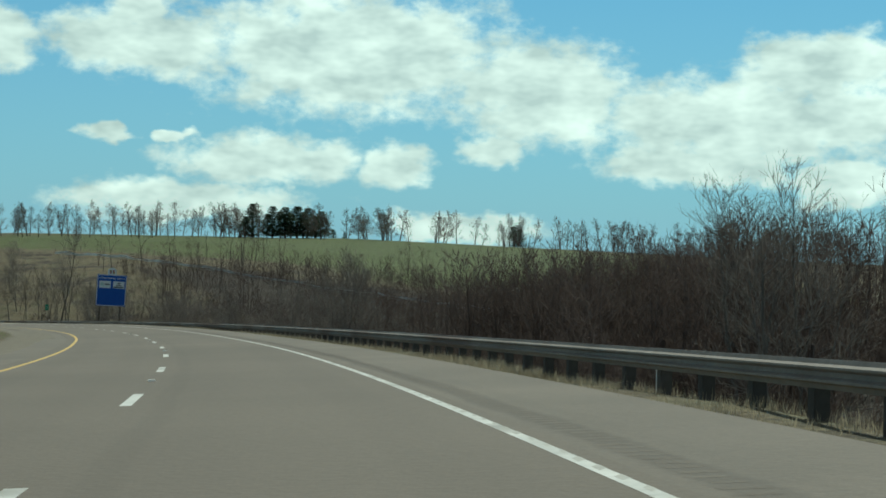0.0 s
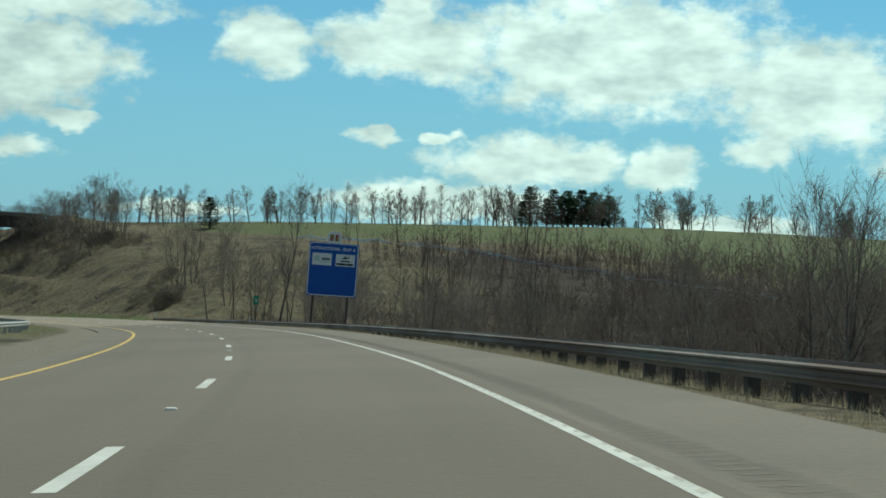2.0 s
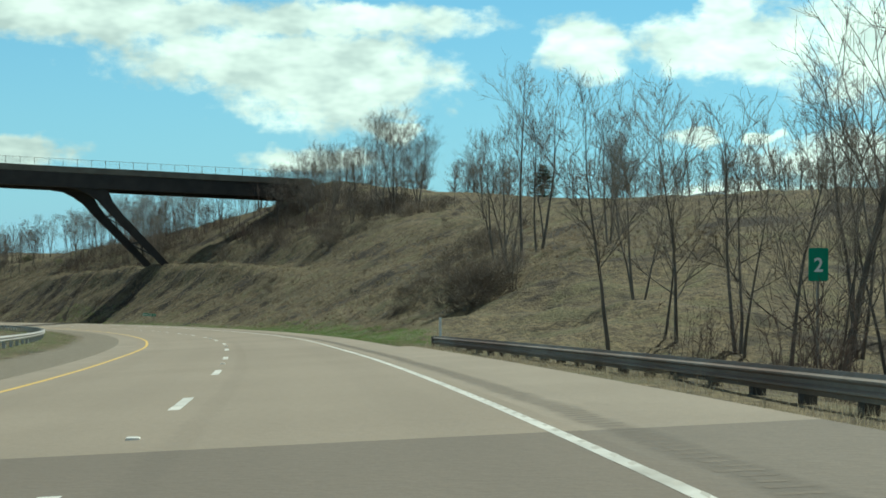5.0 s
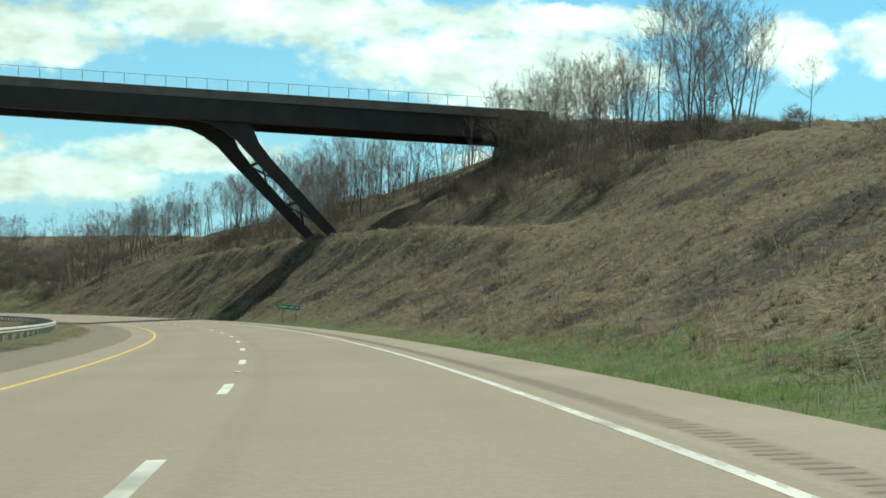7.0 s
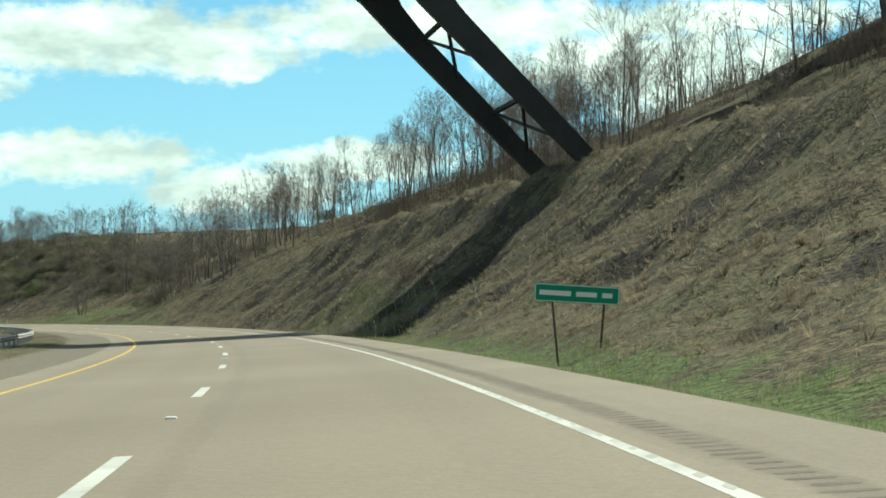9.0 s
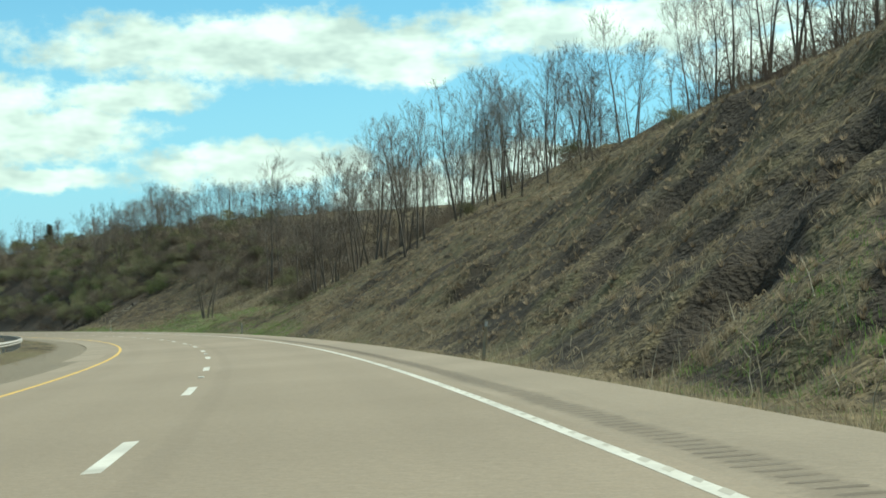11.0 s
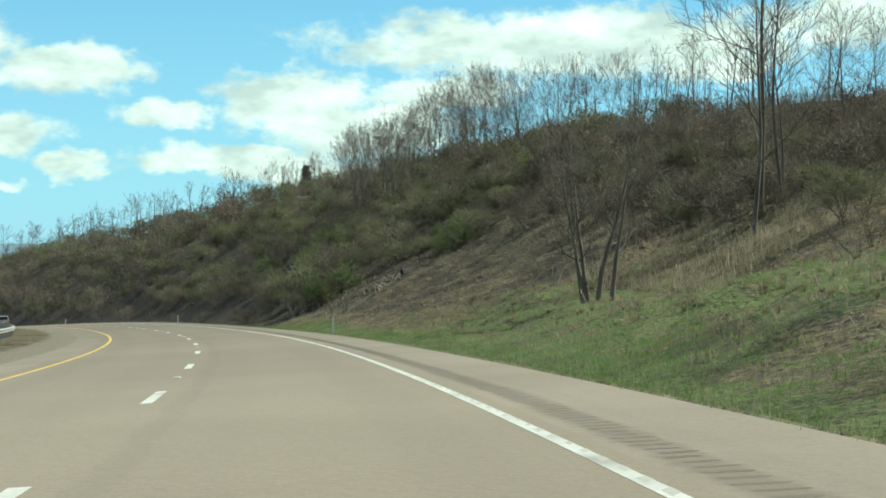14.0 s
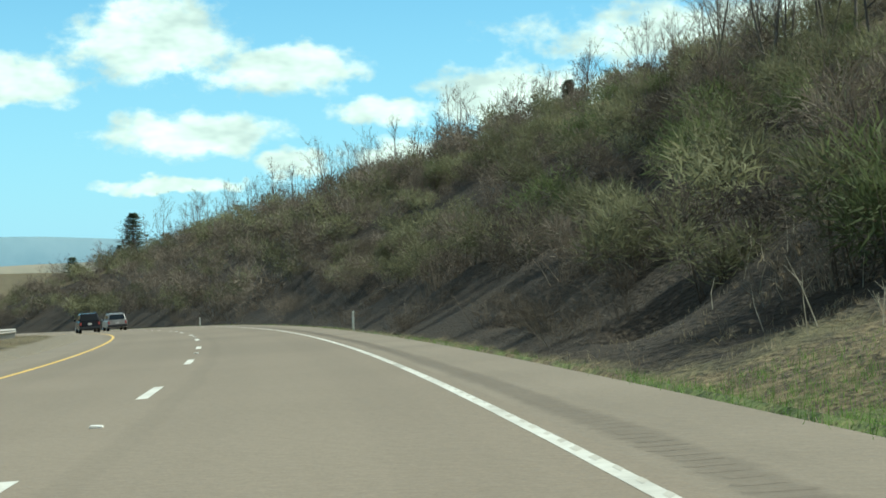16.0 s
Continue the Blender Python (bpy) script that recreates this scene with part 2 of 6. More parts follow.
LANE_MARKS = ((-3.2, 0.16, 0.93), (-2.75, 0.5, 0.97), (-0.85, 0.4, 0.96), (-6.4, 0.4, 0.95), (-4.6, 0.4, 0.97))
BAND = ((0.56, 0.2, 0.78), (0.95, 0.15, 0.96))
ASPHALT = paving("asphalt", (0.224, 0.188, 0.142), (0.288, 0.243, 0.186), LANE_MARKS)
ASPHALT_DARK = paving("darker_asphalt", (0.133, 0.112, 0.087), (0.173, 0.146, 0.113), LANE_MARKS)
SHOULDER = paving("shoulder_asphalt", (0.232, 0.198, 0.152), (0.296, 0.253, 0.196), BAND, 0.3)
SHOULDER_DARK = paving("darker_shoulder_asphalt", (0.142, 0.122, 0.096), (0.188, 0.161, 0.126), BAND, 0.3)
# darker asphalt tone that stands for the shade inside the rumble grooves
GROOVE_SHADE = material("groove_shade", (0.129, 0.109, 0.0844), (0.184, 0.157, 0.122), 1.5, 0.9, fine=12, bump=0.2)
NOTCH = material("worn_notch", (0.37, 0.36, 0.32), (0.5, 0.49, 0.44), 1.5, 0.8, fine=14, bump=0.1)
LINE_WHITE = material("worn_white_line", (0.46, 0.46, 0.42), (0.68, 0.68, 0.63), 1.2, 0.65, fine=14, bump=0.1, spot=(0.33, 0.32, 0.28), cover=0.42)
WHITE = material("white_paint", (0.62, 0.62, 0.58), (0.8, 0.8, 0.77), 3, 0.6, fine=25, bump=0.1)
YELLOW = material("yellow_paint", (0.55, 0.36, 0.08), (0.7, 0.48, 0.12), 3, 0.6, fine=25, bump=0.1)
STEEL = material("weathered_steel", (0.19, 0.162, 0.136), (0.33, 0.29, 0.247), 0.4, 0.7, 0.0, fine=9, bump=0.2, vary=0.15, spot=(0.17, 0.118, 0.09), cover=0.5)
POST = material("dark_timber_post", (0.045, 0.038, 0.032), (0.085, 0.073, 0.062), 1.5, 0.85, fine=12, bump=0.3, vary=0.2)
ZINC = material("galvanised_steel", (0.36, 0.35, 0.33), (0.5, 0.485, 0.455), 3, 0.55, 0.1, fine=20, bump=0.05)
GIRDER = material("dark_girder_steel", (0.022, 0.018, 0.017), (0.045, 0.036, 0.032), 0.6, 0.65, 0.1, fine=12, bump=0.1)
FASCIA = material("weathered_parapet", (0.12, 0.105, 0.085), (0.19, 0.17, 0.14), 0.7, 0.85, fine=9, bump=0.1, spot=(0.1, 0.085, 0.07), cover=0.4)
BARK = material("bark", (0.082, 0.0708, 0.0594), (0.2, 0.175, 0.147), 2, 0.9, fine=14, bump=0.5, stretch=(3, 3, 0.6), vary=0.3)
TWIG = material("twigs", (0.134, 0.113, 0.0959), (0.277, 0.24, 0.203), 0.5, 0.9, fine=5, bump=0, vary=0.3, thin=0.3)
BLUE = material("blue_sheeting", (0.007, 0.075, 0.38), (0.011, 0.092, 0.43), 1.5, 0.4, fine=8, bump=0.02)
SIGN_WHITE = material("white_sheeting", (0.75, 0.75, 0.73), (0.82, 0.82, 0.8), 4, 0.45, fine=20, bump=0.02)
NEEDLES = material("pine_needles", (0.0504, 0.0792, 0.048), (0.11, 0.156, 0.0864), 0.6, 0.8, fine=6, bump=0, vary=0.3, thin=0.25)

BRUSH = material("brush_twigs", (0.0937, 0.0771, 0.06), (0.207, 0.176, 0.14), 0.6, 0.9, fine=5, bump=0, vary=0.35, thin=0.3)
FRESH = material("fresh_leaves", (0.0862, 0.108, 0.0451), (0.182, 0.218, 0.0947), 0.6, 0.85, fine=5, bump=0, vary=0.25, thin=0.4)
BUDS = material("budding_leaves", (0.113, 0.118, 0.0656), (0.25, 0.249, 0.143), 0.6, 0.85, fine=5, bump=0, vary=0.35, thin=0.4)
STRAW = material("dry_grass_blades", (0.2, 0.168, 0.105), (0.46, 0.405, 0.29), 0.5, 0.9, fine=6, bump=0, thin=0.5)
BLADE = material("green_grass_blades", (0.0798, 0.175, 0.0316), (0.213, 0.322, 0.0842), 0.7, 0.85, fine=6, bump=0, thin=0.5)
CAR_DARK = material("dark_car_paint", (0.012, 0.014, 0.02), (0.022, 0.024, 0.032), 1.5, 0.25, 0.3, fine=30, bump=0)
CAR_SILVER = material("silver_car_paint", (0.33, 0.33, 0.33), (0.42, 0.42, 0.42), 1.5, 0.3, 0.6, fine=30, bump=0)
CAR_GLASS = material("tinted_glass", (0.006, 0.008, 0.009), (0.012, 0.014, 0.015), 1, 0.06, 0.0, bump=0)
RUBBER = material("tyre_rubber", (0.014, 0.014, 0.014), (0.03, 0.03, 0.03), 6, 0.85, fine=30, bump=0.1)
# distant woods: the air's haze is mixed into the base colours
HAZE_FAR = material("hazed_far_woods", (0.2, 0.32, 0.38), (0.25, 0.37, 0.43), 0.004, 0.95, fine=0.03, bump=0)
HAZE_NEAR = material("hazed_nearer_woods", (0.2, 0.22, 0.2), (0.34, 0.31, 0.24), 0.006, 0.95, fine=0.03, bump=0)
ROCK = material("shale_rock", (0.08, 0.067, 0.05), (0.25, 0.215, 0.165), 1.2, 0.9, fine=9, bump=0.6, vary=0.2)
WOODS = material("woodland_twigs", (0.0675, 0.0504, 0.0423), (0.14, 0.107, 0.0909), 0.15, 0.95, fine=3, bump=0, vary=0.25, thin=0.3)
INK = material("dark_ink", (0.02, 0.022, 0.025), (0.035, 0.035, 0.04), 3, 0.5, bump=0)
GREY_INK = material("grey_ink", (0.12, 0.13, 0.14), (0.16, 0.17, 0.18), 3, 0.5, bump=0)
MINT = material("pale_green_ink", (0.45, 0.6, 0.55), (0.55, 0.68, 0.62), 3, 0.5, bump=0)
AMBER = material("amber_ink", (0.5, 0.3, 0.05), (0.6, 0.38, 0.08), 3, 0.5, bump=0)
RED = material("dark_red_ink", (0.3, 0.03, 0.03), (0.4, 0.06, 0.05), 3, 0.5, bump=0)
GREEN = material("green_sheeting", (0.0, 0.22, 0.12), (0.01, 0.27, 0.15), 2, 0.45, fine=9, bump=0.02)

DEAD = material("matted_dead_grass", (0.15, 0.126, 0.085), (0.36, 0.308, 0.215), 0.5, 0.95, fine=5, bump=0, thin=0.5)
TUSSOCK = material("tussock_blades", (0.132, 0.105, 0.0727), (0.363, 0.294, 0.204), 0.35, 0.95, fine=3, bump=0, vary=0.4, thin=0.4)
CANE = material("dead_cane", (0.3, 0.27, 0.2), (0.52, 0.48, 0.38), 3, 0.85, fine=12, bump=0)


def ground_material():
    """Dead grass, soil and green turf; the masks in the attribute 'cover' say what grows where, and where dark soil
    stands for shade.
    """
    m = bpy.data.materials.new("turf_and_soil")
    m.use_nodes = True
    nt = m.node_tree
    nodes, link = nt.nodes, nt.links.new
    p = nodes["Principled BSDF"]
    p.inputs["Roughness"].default_value = 0.95
    tc = nodes.new("ShaderNodeTexCoord")

    def nz(scale, detail=5):
        n = nodes.new("ShaderNodeTexNoise")
        n.inputs["Scale"].default_value, n.inputs["Detail"].default_value = scale, detail
        link(tc.outputs["Object"], n.inputs["Vector"])
        return n.outputs[0]

    def span(v, lo, hi):
        r = nodes.new("ShaderNodeMapRange")
        r.inputs[1].default_value, r.inputs[2].default_value = lo, hi
        link(v, r.inputs[0])
        return r.outputs[0]

    def mix(f, c1, c2):
        x = nodes.new("ShaderNodeMix")
        x.data_type = "RGBA"
        link(f, x.inputs[0])
        for k, c in ((6, c1), (7, c2)):
            if isinstance(c, tuple):
                x.inputs[k].default_value = (*c, 1)
            else:
                link(c, x.inputs[k])
        return x.outputs[2]

    def maths(op, a, b):
        x = nodes.new("ShaderNodeMath")
        x.operation = op
        for k, c in ((0, a), (1, b)):
            if isinstance(c, float):
                x.inputs[k].default_value = c
            else:
                link(c, x.inputs[k])
        return x.outputs[0]

    at_ = nodes.new("ShaderNodeAttribute")
    at_.attribute_name = "cover"
    sep = nodes.new("ShaderNodeSeparateColor")
    link(at_.outputs["Color"], sep.inputs[0])
    fine, mid, big = nz(7.0), nz(0.9), nz(0.12)
    clump = nz(2.6, 3)
    dead = mix(span(mid, 0.35, 0.65), (0.082, 0.064, 0.033), (0.2, 0.16, 0.085))
    dead = mix(span(fine, 0.3, 0.7), dead, (0.125, 0.1, 0.053))
    dead = mix(maths("MULTIPLY", span(clump, 0.5, 0.6), 0.75), dead, (0.05, 0.04, 0.024))
    dead = mix(maths("MULTIPLY", span(clump, 0.45, 0.36), 0.7), dead, (0.21, 0.167, 0.087))
    small = nz(6.5, 4)
    dead = mix(maths("MULTIPLY", span(small, 0.52, 0.62), 0.7), dead, (0.03, 0.023, 0.012))
    dead = mix(maths("MULTIPLY", span(nz(11.0, 3), 0.56, 0.66), 0.6), dead, (0.24, 0.195, 0.11))
    olive = mix(span(fine, 0.35, 0.65), (0.065, 0.066, 0.028), (0.15, 0.145, 0.068))
    dead = mix(maths("MULTIPLY", span(nz(0.45, 6), 0.5, 0.6), 0.6), dead, olive)
    # soil is near black: shade under brush and trees is in its colour
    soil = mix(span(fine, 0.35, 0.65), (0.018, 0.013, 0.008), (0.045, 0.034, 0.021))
    green = mix(span(mid, 0.3, 0.7), (0.05, 0.08, 0.02), (0.125, 0.155, 0.048))
    green = mix(maths("MULTIPLY", span(small, 0.5, 0.62), 0.65), green, (0.03, 0.042, 0.013))
    green = mix(maths("MULTIPLY", span(nz(9.0, 3), 0.54, 0.66), 0.4), green, (0.17, 0.155, 0.07))
    c = mix(span(maths("ADD", big, maths("MULTIPLY", mid, 0.6)), 0.83, 0.95), dead, soil)
    g = maths("ADD", sep.outputs[0], maths("MULTIPLY", maths("SUBTRACT", mid, 0.5), 1.9))
    c = mix(span(g, 0.35, 0.65), c, green)
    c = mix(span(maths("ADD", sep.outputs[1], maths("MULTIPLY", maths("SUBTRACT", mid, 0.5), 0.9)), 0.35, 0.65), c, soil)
    gravel = mix(span(nz(30.0), 0.35, 0.65), (0.13, 0.112, 0.083), (0.25, 0.22, 0.168))
    c = mix(span(maths("ADD", sep.outputs[2], maths("MULTIPLY", maths("SUBTRACT", mid, 0.5), 0.6)), 0.4, 0.6), c, gravel)
    link(c, p.inputs["Base Color"])
    bp = nodes.new("ShaderNodeBump")
    bp.inputs["Strength"].default_value, bp.inputs["Distance"].default_value = 0.9, 0.15
    link(maths("ADD", fine, mid), bp.inputs["Height"])
    link(bp.outputs[0], p.inputs["Normal"])
    return m


GROUND = ground_material()


# ---- mesh helpers ----
def mesh_from(name, verts, faces, mat, smooth=False):
    me = bpy.data.meshes.new(name)
    me.from_pydata([tuple(map(float, v)) for v in verts], [], faces)
    me.materials.append(mat)
    if smooth:
        me.shade_smooth()
    return me


def part(name, me, parent=None, label="", m=None):
    ob = new(name, me)
    if parent:
        ob.parent = parent
    if m is not None:
        ob.matrix_basis = m
    if label:
        ob["label"] = label
    return ob


def thing(name, label, category, group="", kind="", m=None, me=None):
    ob = new(name, me)
    if m is not None:
        ob.matrix_basis = m
    return tagged(ob, label, category, group, kind)


def box_mesh(name, lo, hi, mat, bevel=0.0):
    bm = bmesh.new()
    bmesh.ops.create_cube(bm, size=1)
    for v in bm.verts:
        v.co = Vector([lo[i] + (v.co[i] + 0.5) * (hi[i] - lo[i]) for i in range(3)])
    if bevel:
        bmesh.ops.bevel(bm, geom=bm.edges[:], offset=bevel, segments=2, affect="EDGES")
    me = bpy.data.meshes.new(name)
    bm.to_mesh(me)
    bm.free()
    me.materials.append(mat)
    return me


def tube_data(verts, faces, pts, radii, n=5, close=True):
    """Adds a tapered tube along pts to the lists."""
    k = len(verts)
    pts = [Vector(p) for p in pts]
    for i, (p, r) in enumerate(zip(pts, radii)):
        d = (pts[min(i + 1, len(pts) - 1)] - pts[max(i - 1, 0)]).normalized()
        a = d.orthogonal().normalized()
        b = d.cross(a)
        for j in range(n):
            q = 2 * math.pi * j / n
            verts.append(p + (a * math.cos(q) + b * math.sin(q)) * r)
    for i in range(len(pts) - 1):
        for j in range(n):
            faces.append((k + i * n + j, k + i * n + (j + 1) % n, k + (i + 1) * n + (j + 1) % n, k + (i + 1) * n + j))
    if close:
        faces.append(tuple(k + j for j in reversed(range(n))))
        faces.append(tuple(k + (len(pts) - 1) * n + j for j in range(n)))


# ---- land ----
def smooth(a, b, x):
    q = np.clip((x - a) / (b - a), 0, 1)
    return q * q * (3 - 2 * q)


# cut slope: distance, then height over the road at 17, 33, 50 and 90 m to the right
CUT = np.array([
    (-200, -6, -8, -5, -1), (150, -5, -7.5, -4, 0), (215, -4.2, -7.5, -7, -5), (235, -3.5, -7, -7.5, -6), (262, -0.5, -1, 0, 2), (290, 4.2, 6.5, 7.2, 8.5), (321, 4.8, 9, 10.8, 12), (345, 4.5, 10.3, 12.6, 14),
    (372, 4.6, 11.5, 14, 15.5), (400, 5.6, 13.3, 16, 17), (430, 7.0, 14.0, 20, 18.5), (460, 7.7, 14.4, 24, 20), (490, 8.0, 14, 21, 20), (530, 7.4, 15, 19, 21),
    (575, 5.4, 13.5, 17, 21), (595, 4.2, 12.5, 16, 20), (620, 2.6, 9, 14.5, 19), (640, 1.6, 8.2, 13.5, 18), (650, 1.6, 8.4, 13.5, 18), (680, 3.6, 12, 16, 19),
    (705, 6.4, 14.5, 18, 20), (740, 7.6, 16, 19.5, 21), (800, 8.2, 17, 20.5, 21.5), (900, 7.8, 16, 18.5, 18.5), (960, 6.5, 13, 14, 13), (1050, 0, -3, -8, -16), (1400, -6, -14, -22, -34)])


def lumps(x, y):
    """Uneven ground, a few hand's widths high."""
    return (np.sin(x * 0.31 + 1.3 * np.sin(y * 0.23)) * np.sin(y * 0.37 + np.sin(x * 0.19)) + 0.5 * np.sin(x * 0.83 + y * 0.41) * np.sin(y * 0.77 - x * 0.35)
            + 0.35 * np.sin(x * 1.9 - y * 1.3) * np.sin(y * 1.7 + x * 0.9) + 0.3 * np.sin(x * 3.3 + 1.7 * np.sin(y * 1.1)) * np.sin(y * 2.9 + 1.3 * np.sin(x * 0.9)))


# gullies down the cutting: foot distance, drift along the road per metre out, depth, half width, how far up
GULLIES = [(678.5, 1.05, 0.7, 0.8, 15),(487.2, 0.6, 1.5, 1.2, 19), (471, 2.6, 0.8, 1.0, 12), (481, -0.4, 0.6, 1.0, 10), (500, 0.8, 0.75, 1.3, 21), (510, 0.3, 0.4, 1.2, 18), (447, 0.5, 0.7, 1.4, 15), (457, 0.7, 0.8, 1.3, 17), (465, 0.2, 0.4, 1.0, 14), (524, 0.6, 0.35, 1.4, 20),
           (538, 0.2, 0.3, 1.3, 18), (551, 0.5, 0.3, 1.3, 17), (563, 0.4, 0.3, 1.2, 15), (418, 0.5, 0.4, 1.6, 17), (432, 0.3, 0.4, 1.5, 16), (398, 0.6, 0.35, 1.6, 15), (364, 1.1, 0.6, 1.1, 15), (352, 0.9, 0.4, 1.2, 14), (338, 0.8, 0.4, 1.2, 15), (378, 0.7, 0.4, 1.3, 15), (325, 0.9, 0.35, 1.1, 14), (310, 0.9, 0.4, 1.0, 14), (699, 0.9, 0.9, 1.6, 16), (712, 0.4, 0.6, 1.8, 14)]


def gullies(s, u):
    """Depth of the washed-out channels in the cutting."""
    g = np.zeros(np.broadcast(s, u).shape)
    for s0, k, d, w, top in GULLIES:
        wind = 0.5 * np.sin(u * 0.9 + s0) + 0.3 * np.sin(u * 2.3 + 2 * s0)
        g = g + d * np.exp(-((s - s0 - k * (u - 6) - wind) / w) ** 2) * smooth(6, 8, u) * (1 - smooth(top - 3, top + 2, u)) * (0.7 + 0.3 * np.sin(u * 1.7 + s0))
    return g


def far_hill(x, y):
    """The hill with the green field across the valley."""
    q, p = 0.61 * x + 0.787 * y, 0.787 * x - 0.61 * y
    return np.interp(q, [60, 150, 210, 269, 350, 464, 620, 900], [-24, -22, -17, -9, -4.5, -1.0, -4, -30]) - 0.025 * (np.maximum(p, -330) + 220)


def land(s, u):
    """Height of the ground at s along the road, u to the right (world z, metres)."""
    s, u = np.asarray(s, float), np.asarray(u, float)
    x, y, z0 = [c / UNIT for c in at(s, u)]
    v = u - edge(s)
    h17, h33, h50, h90 = [np.interp(s, CUT[:, 0], CUT[:, k]) for k in (1, 2, 3, 4)]
    plane = BANK * np.clip(u, -14, 6)
    foot = np.interp(s, [255, 285, 440, 490], [-0.15, -0.25, -0.25, -0.5])
    toe = np.interp(s, [425, 442, 520, 565], [5.2, 6.9, 6.5, 5.2])
    cut = np.where(u < 5.2, foot * np.clip((u - 3.8) / 1.4, 0, 1) + plane,
          np.where(u < 17, plane + foot + (h17 - plane - foot) * np.clip((u - toe) / (17 - toe), 0, 1) ** np.interp(s, [345, 385], [1.5, 1.12]),
          np.where(u < 33, h17 + (h33 - h17) * (u - 17) / 16,
          np.where(u < 50, h33 + (h50 - h33) * (u - 33) / 17, np.where(u < 90, h50 + (h90 - h50) * (u - 50) / 40, h90 - 0.035 * (u - 90))))))
    # the bench below the bridge
    b = smooth(370, 410, s) * (1 - smooth(500, 545, s))
    bench = b * (1.0 * np.exp(-((u - 18.5) / 2.2) ** 2) - 1.6 * np.exp(-((u - 23.5) / 3.0) ** 2))
    z = z0 + cut + bench
    # the valley and the hill behind it
    w = smooth(55, 130, u) * (1 - smooth(300, 330, s)) + smooth(95, 150, u) * smooth(300, 330, s) * (1 - smooth(560, 700, s))
    z = z * (1 - w) + far_hill(x, y) * w
    # the median, the other carriageway and the land to its left
    left = z0 + plane + np.interp(u, [-420, -150, -60, -32, -14, -12, -10, -9, -8], [-30, -14, -3.5, -1.0, -0.2, 0.2, 0.17, 0.07, 0.0])
    z = np.where(u < -6, left, z)
    # under the pavement
    z = np.where((v > -8.4) & (v < np.interp(s, [256, 259], [2.2, 1.75])), z0 + plane - 0.35, z)
    # far off, all falls to the distant plain
    f = smooth(1150, 1700, s)
    z = z * (1 - f) + (-75.0) * f
    rough = smooth(6.0, 10, u) * 0.3 + 0.05 * smooth(1.9, 3, v) + 0.12 * smooth(-10, -14, u)
    z = z - gullies(s, u)
    return UNIT * (z + rough * lumps(x, y) * np.where(np.abs(u) < 150, 1, 0.3))


def build_ground():
    ss = np.concatenate([np.arange(S0, -300, 230.0), np.arange(-300, -40, 20.0), np.arange(-40, 240, 3.0), np.arange(240, 380, 1.1), np.arange(380, 580, 0.65), np.arange(580, 800, 0.9), np.arange(800, 1080, 4.0), np.arange(1080, 1500, 40.0), np.arange(1500, S1 + 1, 300.0)])
    uu = np.concatenate([[-420, -300, -200, -130, -90, -60, -45, -38, -32, -28, -24, -20, -17, -15, -13.5, -12.5, -11.5, -10.5, -9.6, -8.4, -7.3],
                         [-6.4, -4, 0, 2.0, 3.0], np.arange(3.6, 7, 0.4), np.arange(7, 20, 0.6), np.arange(20, 40, 1.3), np.arange(40, 64, 3.0), [68, 75, 85, 100, 120, 145, 175, 210, 250, 300, 360, 430, 520, 640, 800, 1100, 1600, 2300]])
    S, U = np.meshgrid(ss, uu, indexing="ij")
    # columns near the pavement follow its edge
    U = np.where((U > 1.9) & (U < 8), U + (edge(S) - 2.0) * np.clip((8 - U) / 6, 0, 1), U)
    X, Y, _ = at(S, U)
    Z = land(S, U)
    n, k = S.shape
    verts = np.stack([X, Y, Z], -1).reshape(-1, 3)
    idx = np.arange(n * k).reshape(n, k)
    faces = np.stack([idx[:-1, :-1], idx[1:, :-1], idx[1:, 1:], idx[:-1, 1:]], -1).reshape(-1, 4)[:, ::-1]
    me = mesh_from("ground", verts, faces.tolist(), GROUND, True)
    V = U - edge(S)
    green = np.interp(S, [320, 350], [0.95, 0.75]) * np.exp(-((U - np.interp(S, [310, 350], [6.2, 5.0])) / np.interp(S, [310, 350], [2.2, 1.4])) ** 2) * smooth(255, 290, S) * (1 - smooth(658, 674, S)) * (1 - 0.85 * smooth(440, 480, S) * (1 - smooth(540, 580, S)))
    green += 0.7 * smooth(590, 625, S) * (1 - smooth(648, 672, S)) * (1 - smooth(14, 24, U)) * (U > 3) + 0.75 * smooth(655, 672, S) * np.exp(-((U - 4.5) / 1.1) ** 2) + 0.7 * smooth(650, 660, S) * (1 - smooth(680, 690, S)) * (1 - smooth(7.0, 8.6, U)) * (U > 3)
    q = 0.61 * X / UNIT + 0.787 * Y / UNIT
    green += 0.75 * smooth(272, 290, q) * (1 - smooth(90, 130, X)) * smooth(90, 130, U) * (1 - smooth(500, 600, S))
    green += np.interp(S, [150, 260], [0.35, 0.5]) * np.exp(-((U + 11.5) / 2.9) ** 2) * (1 - smooth(430, 500, S))
    green += 0.4 * smooth(-24, -40, U)
    bare_shaded = 0.55 * smooth(7, 11, U) * (1 - smooth(24, 32, U)) * smooth(360, 420, S) * (1 - smooth(580, 620, S)) * 0.7
    # bank below the brush: the overhang's shade is put in as dark soil
    bare_shaded += 0.95 * smooth(5.0, 6.2, U) * (1 - smooth(20, 25, U)) * smooth(684, 700, S)
    # woodland floor, darkened likewise for the shade among the trees
    bare_shaded += 1.0 * smooth(8, 16, U) * (1 - smooth(262, 282, q)) * (1 - smooth(225, 255, S))
    bare_shaded += 0.5 * smooth(652, 668, S) * (1 - smooth(684, 700, S)) * smooth(8, 10, U) * (1 - smooth(20, 28, U))
    bare_shaded += 2.2 * gullies(S, U)
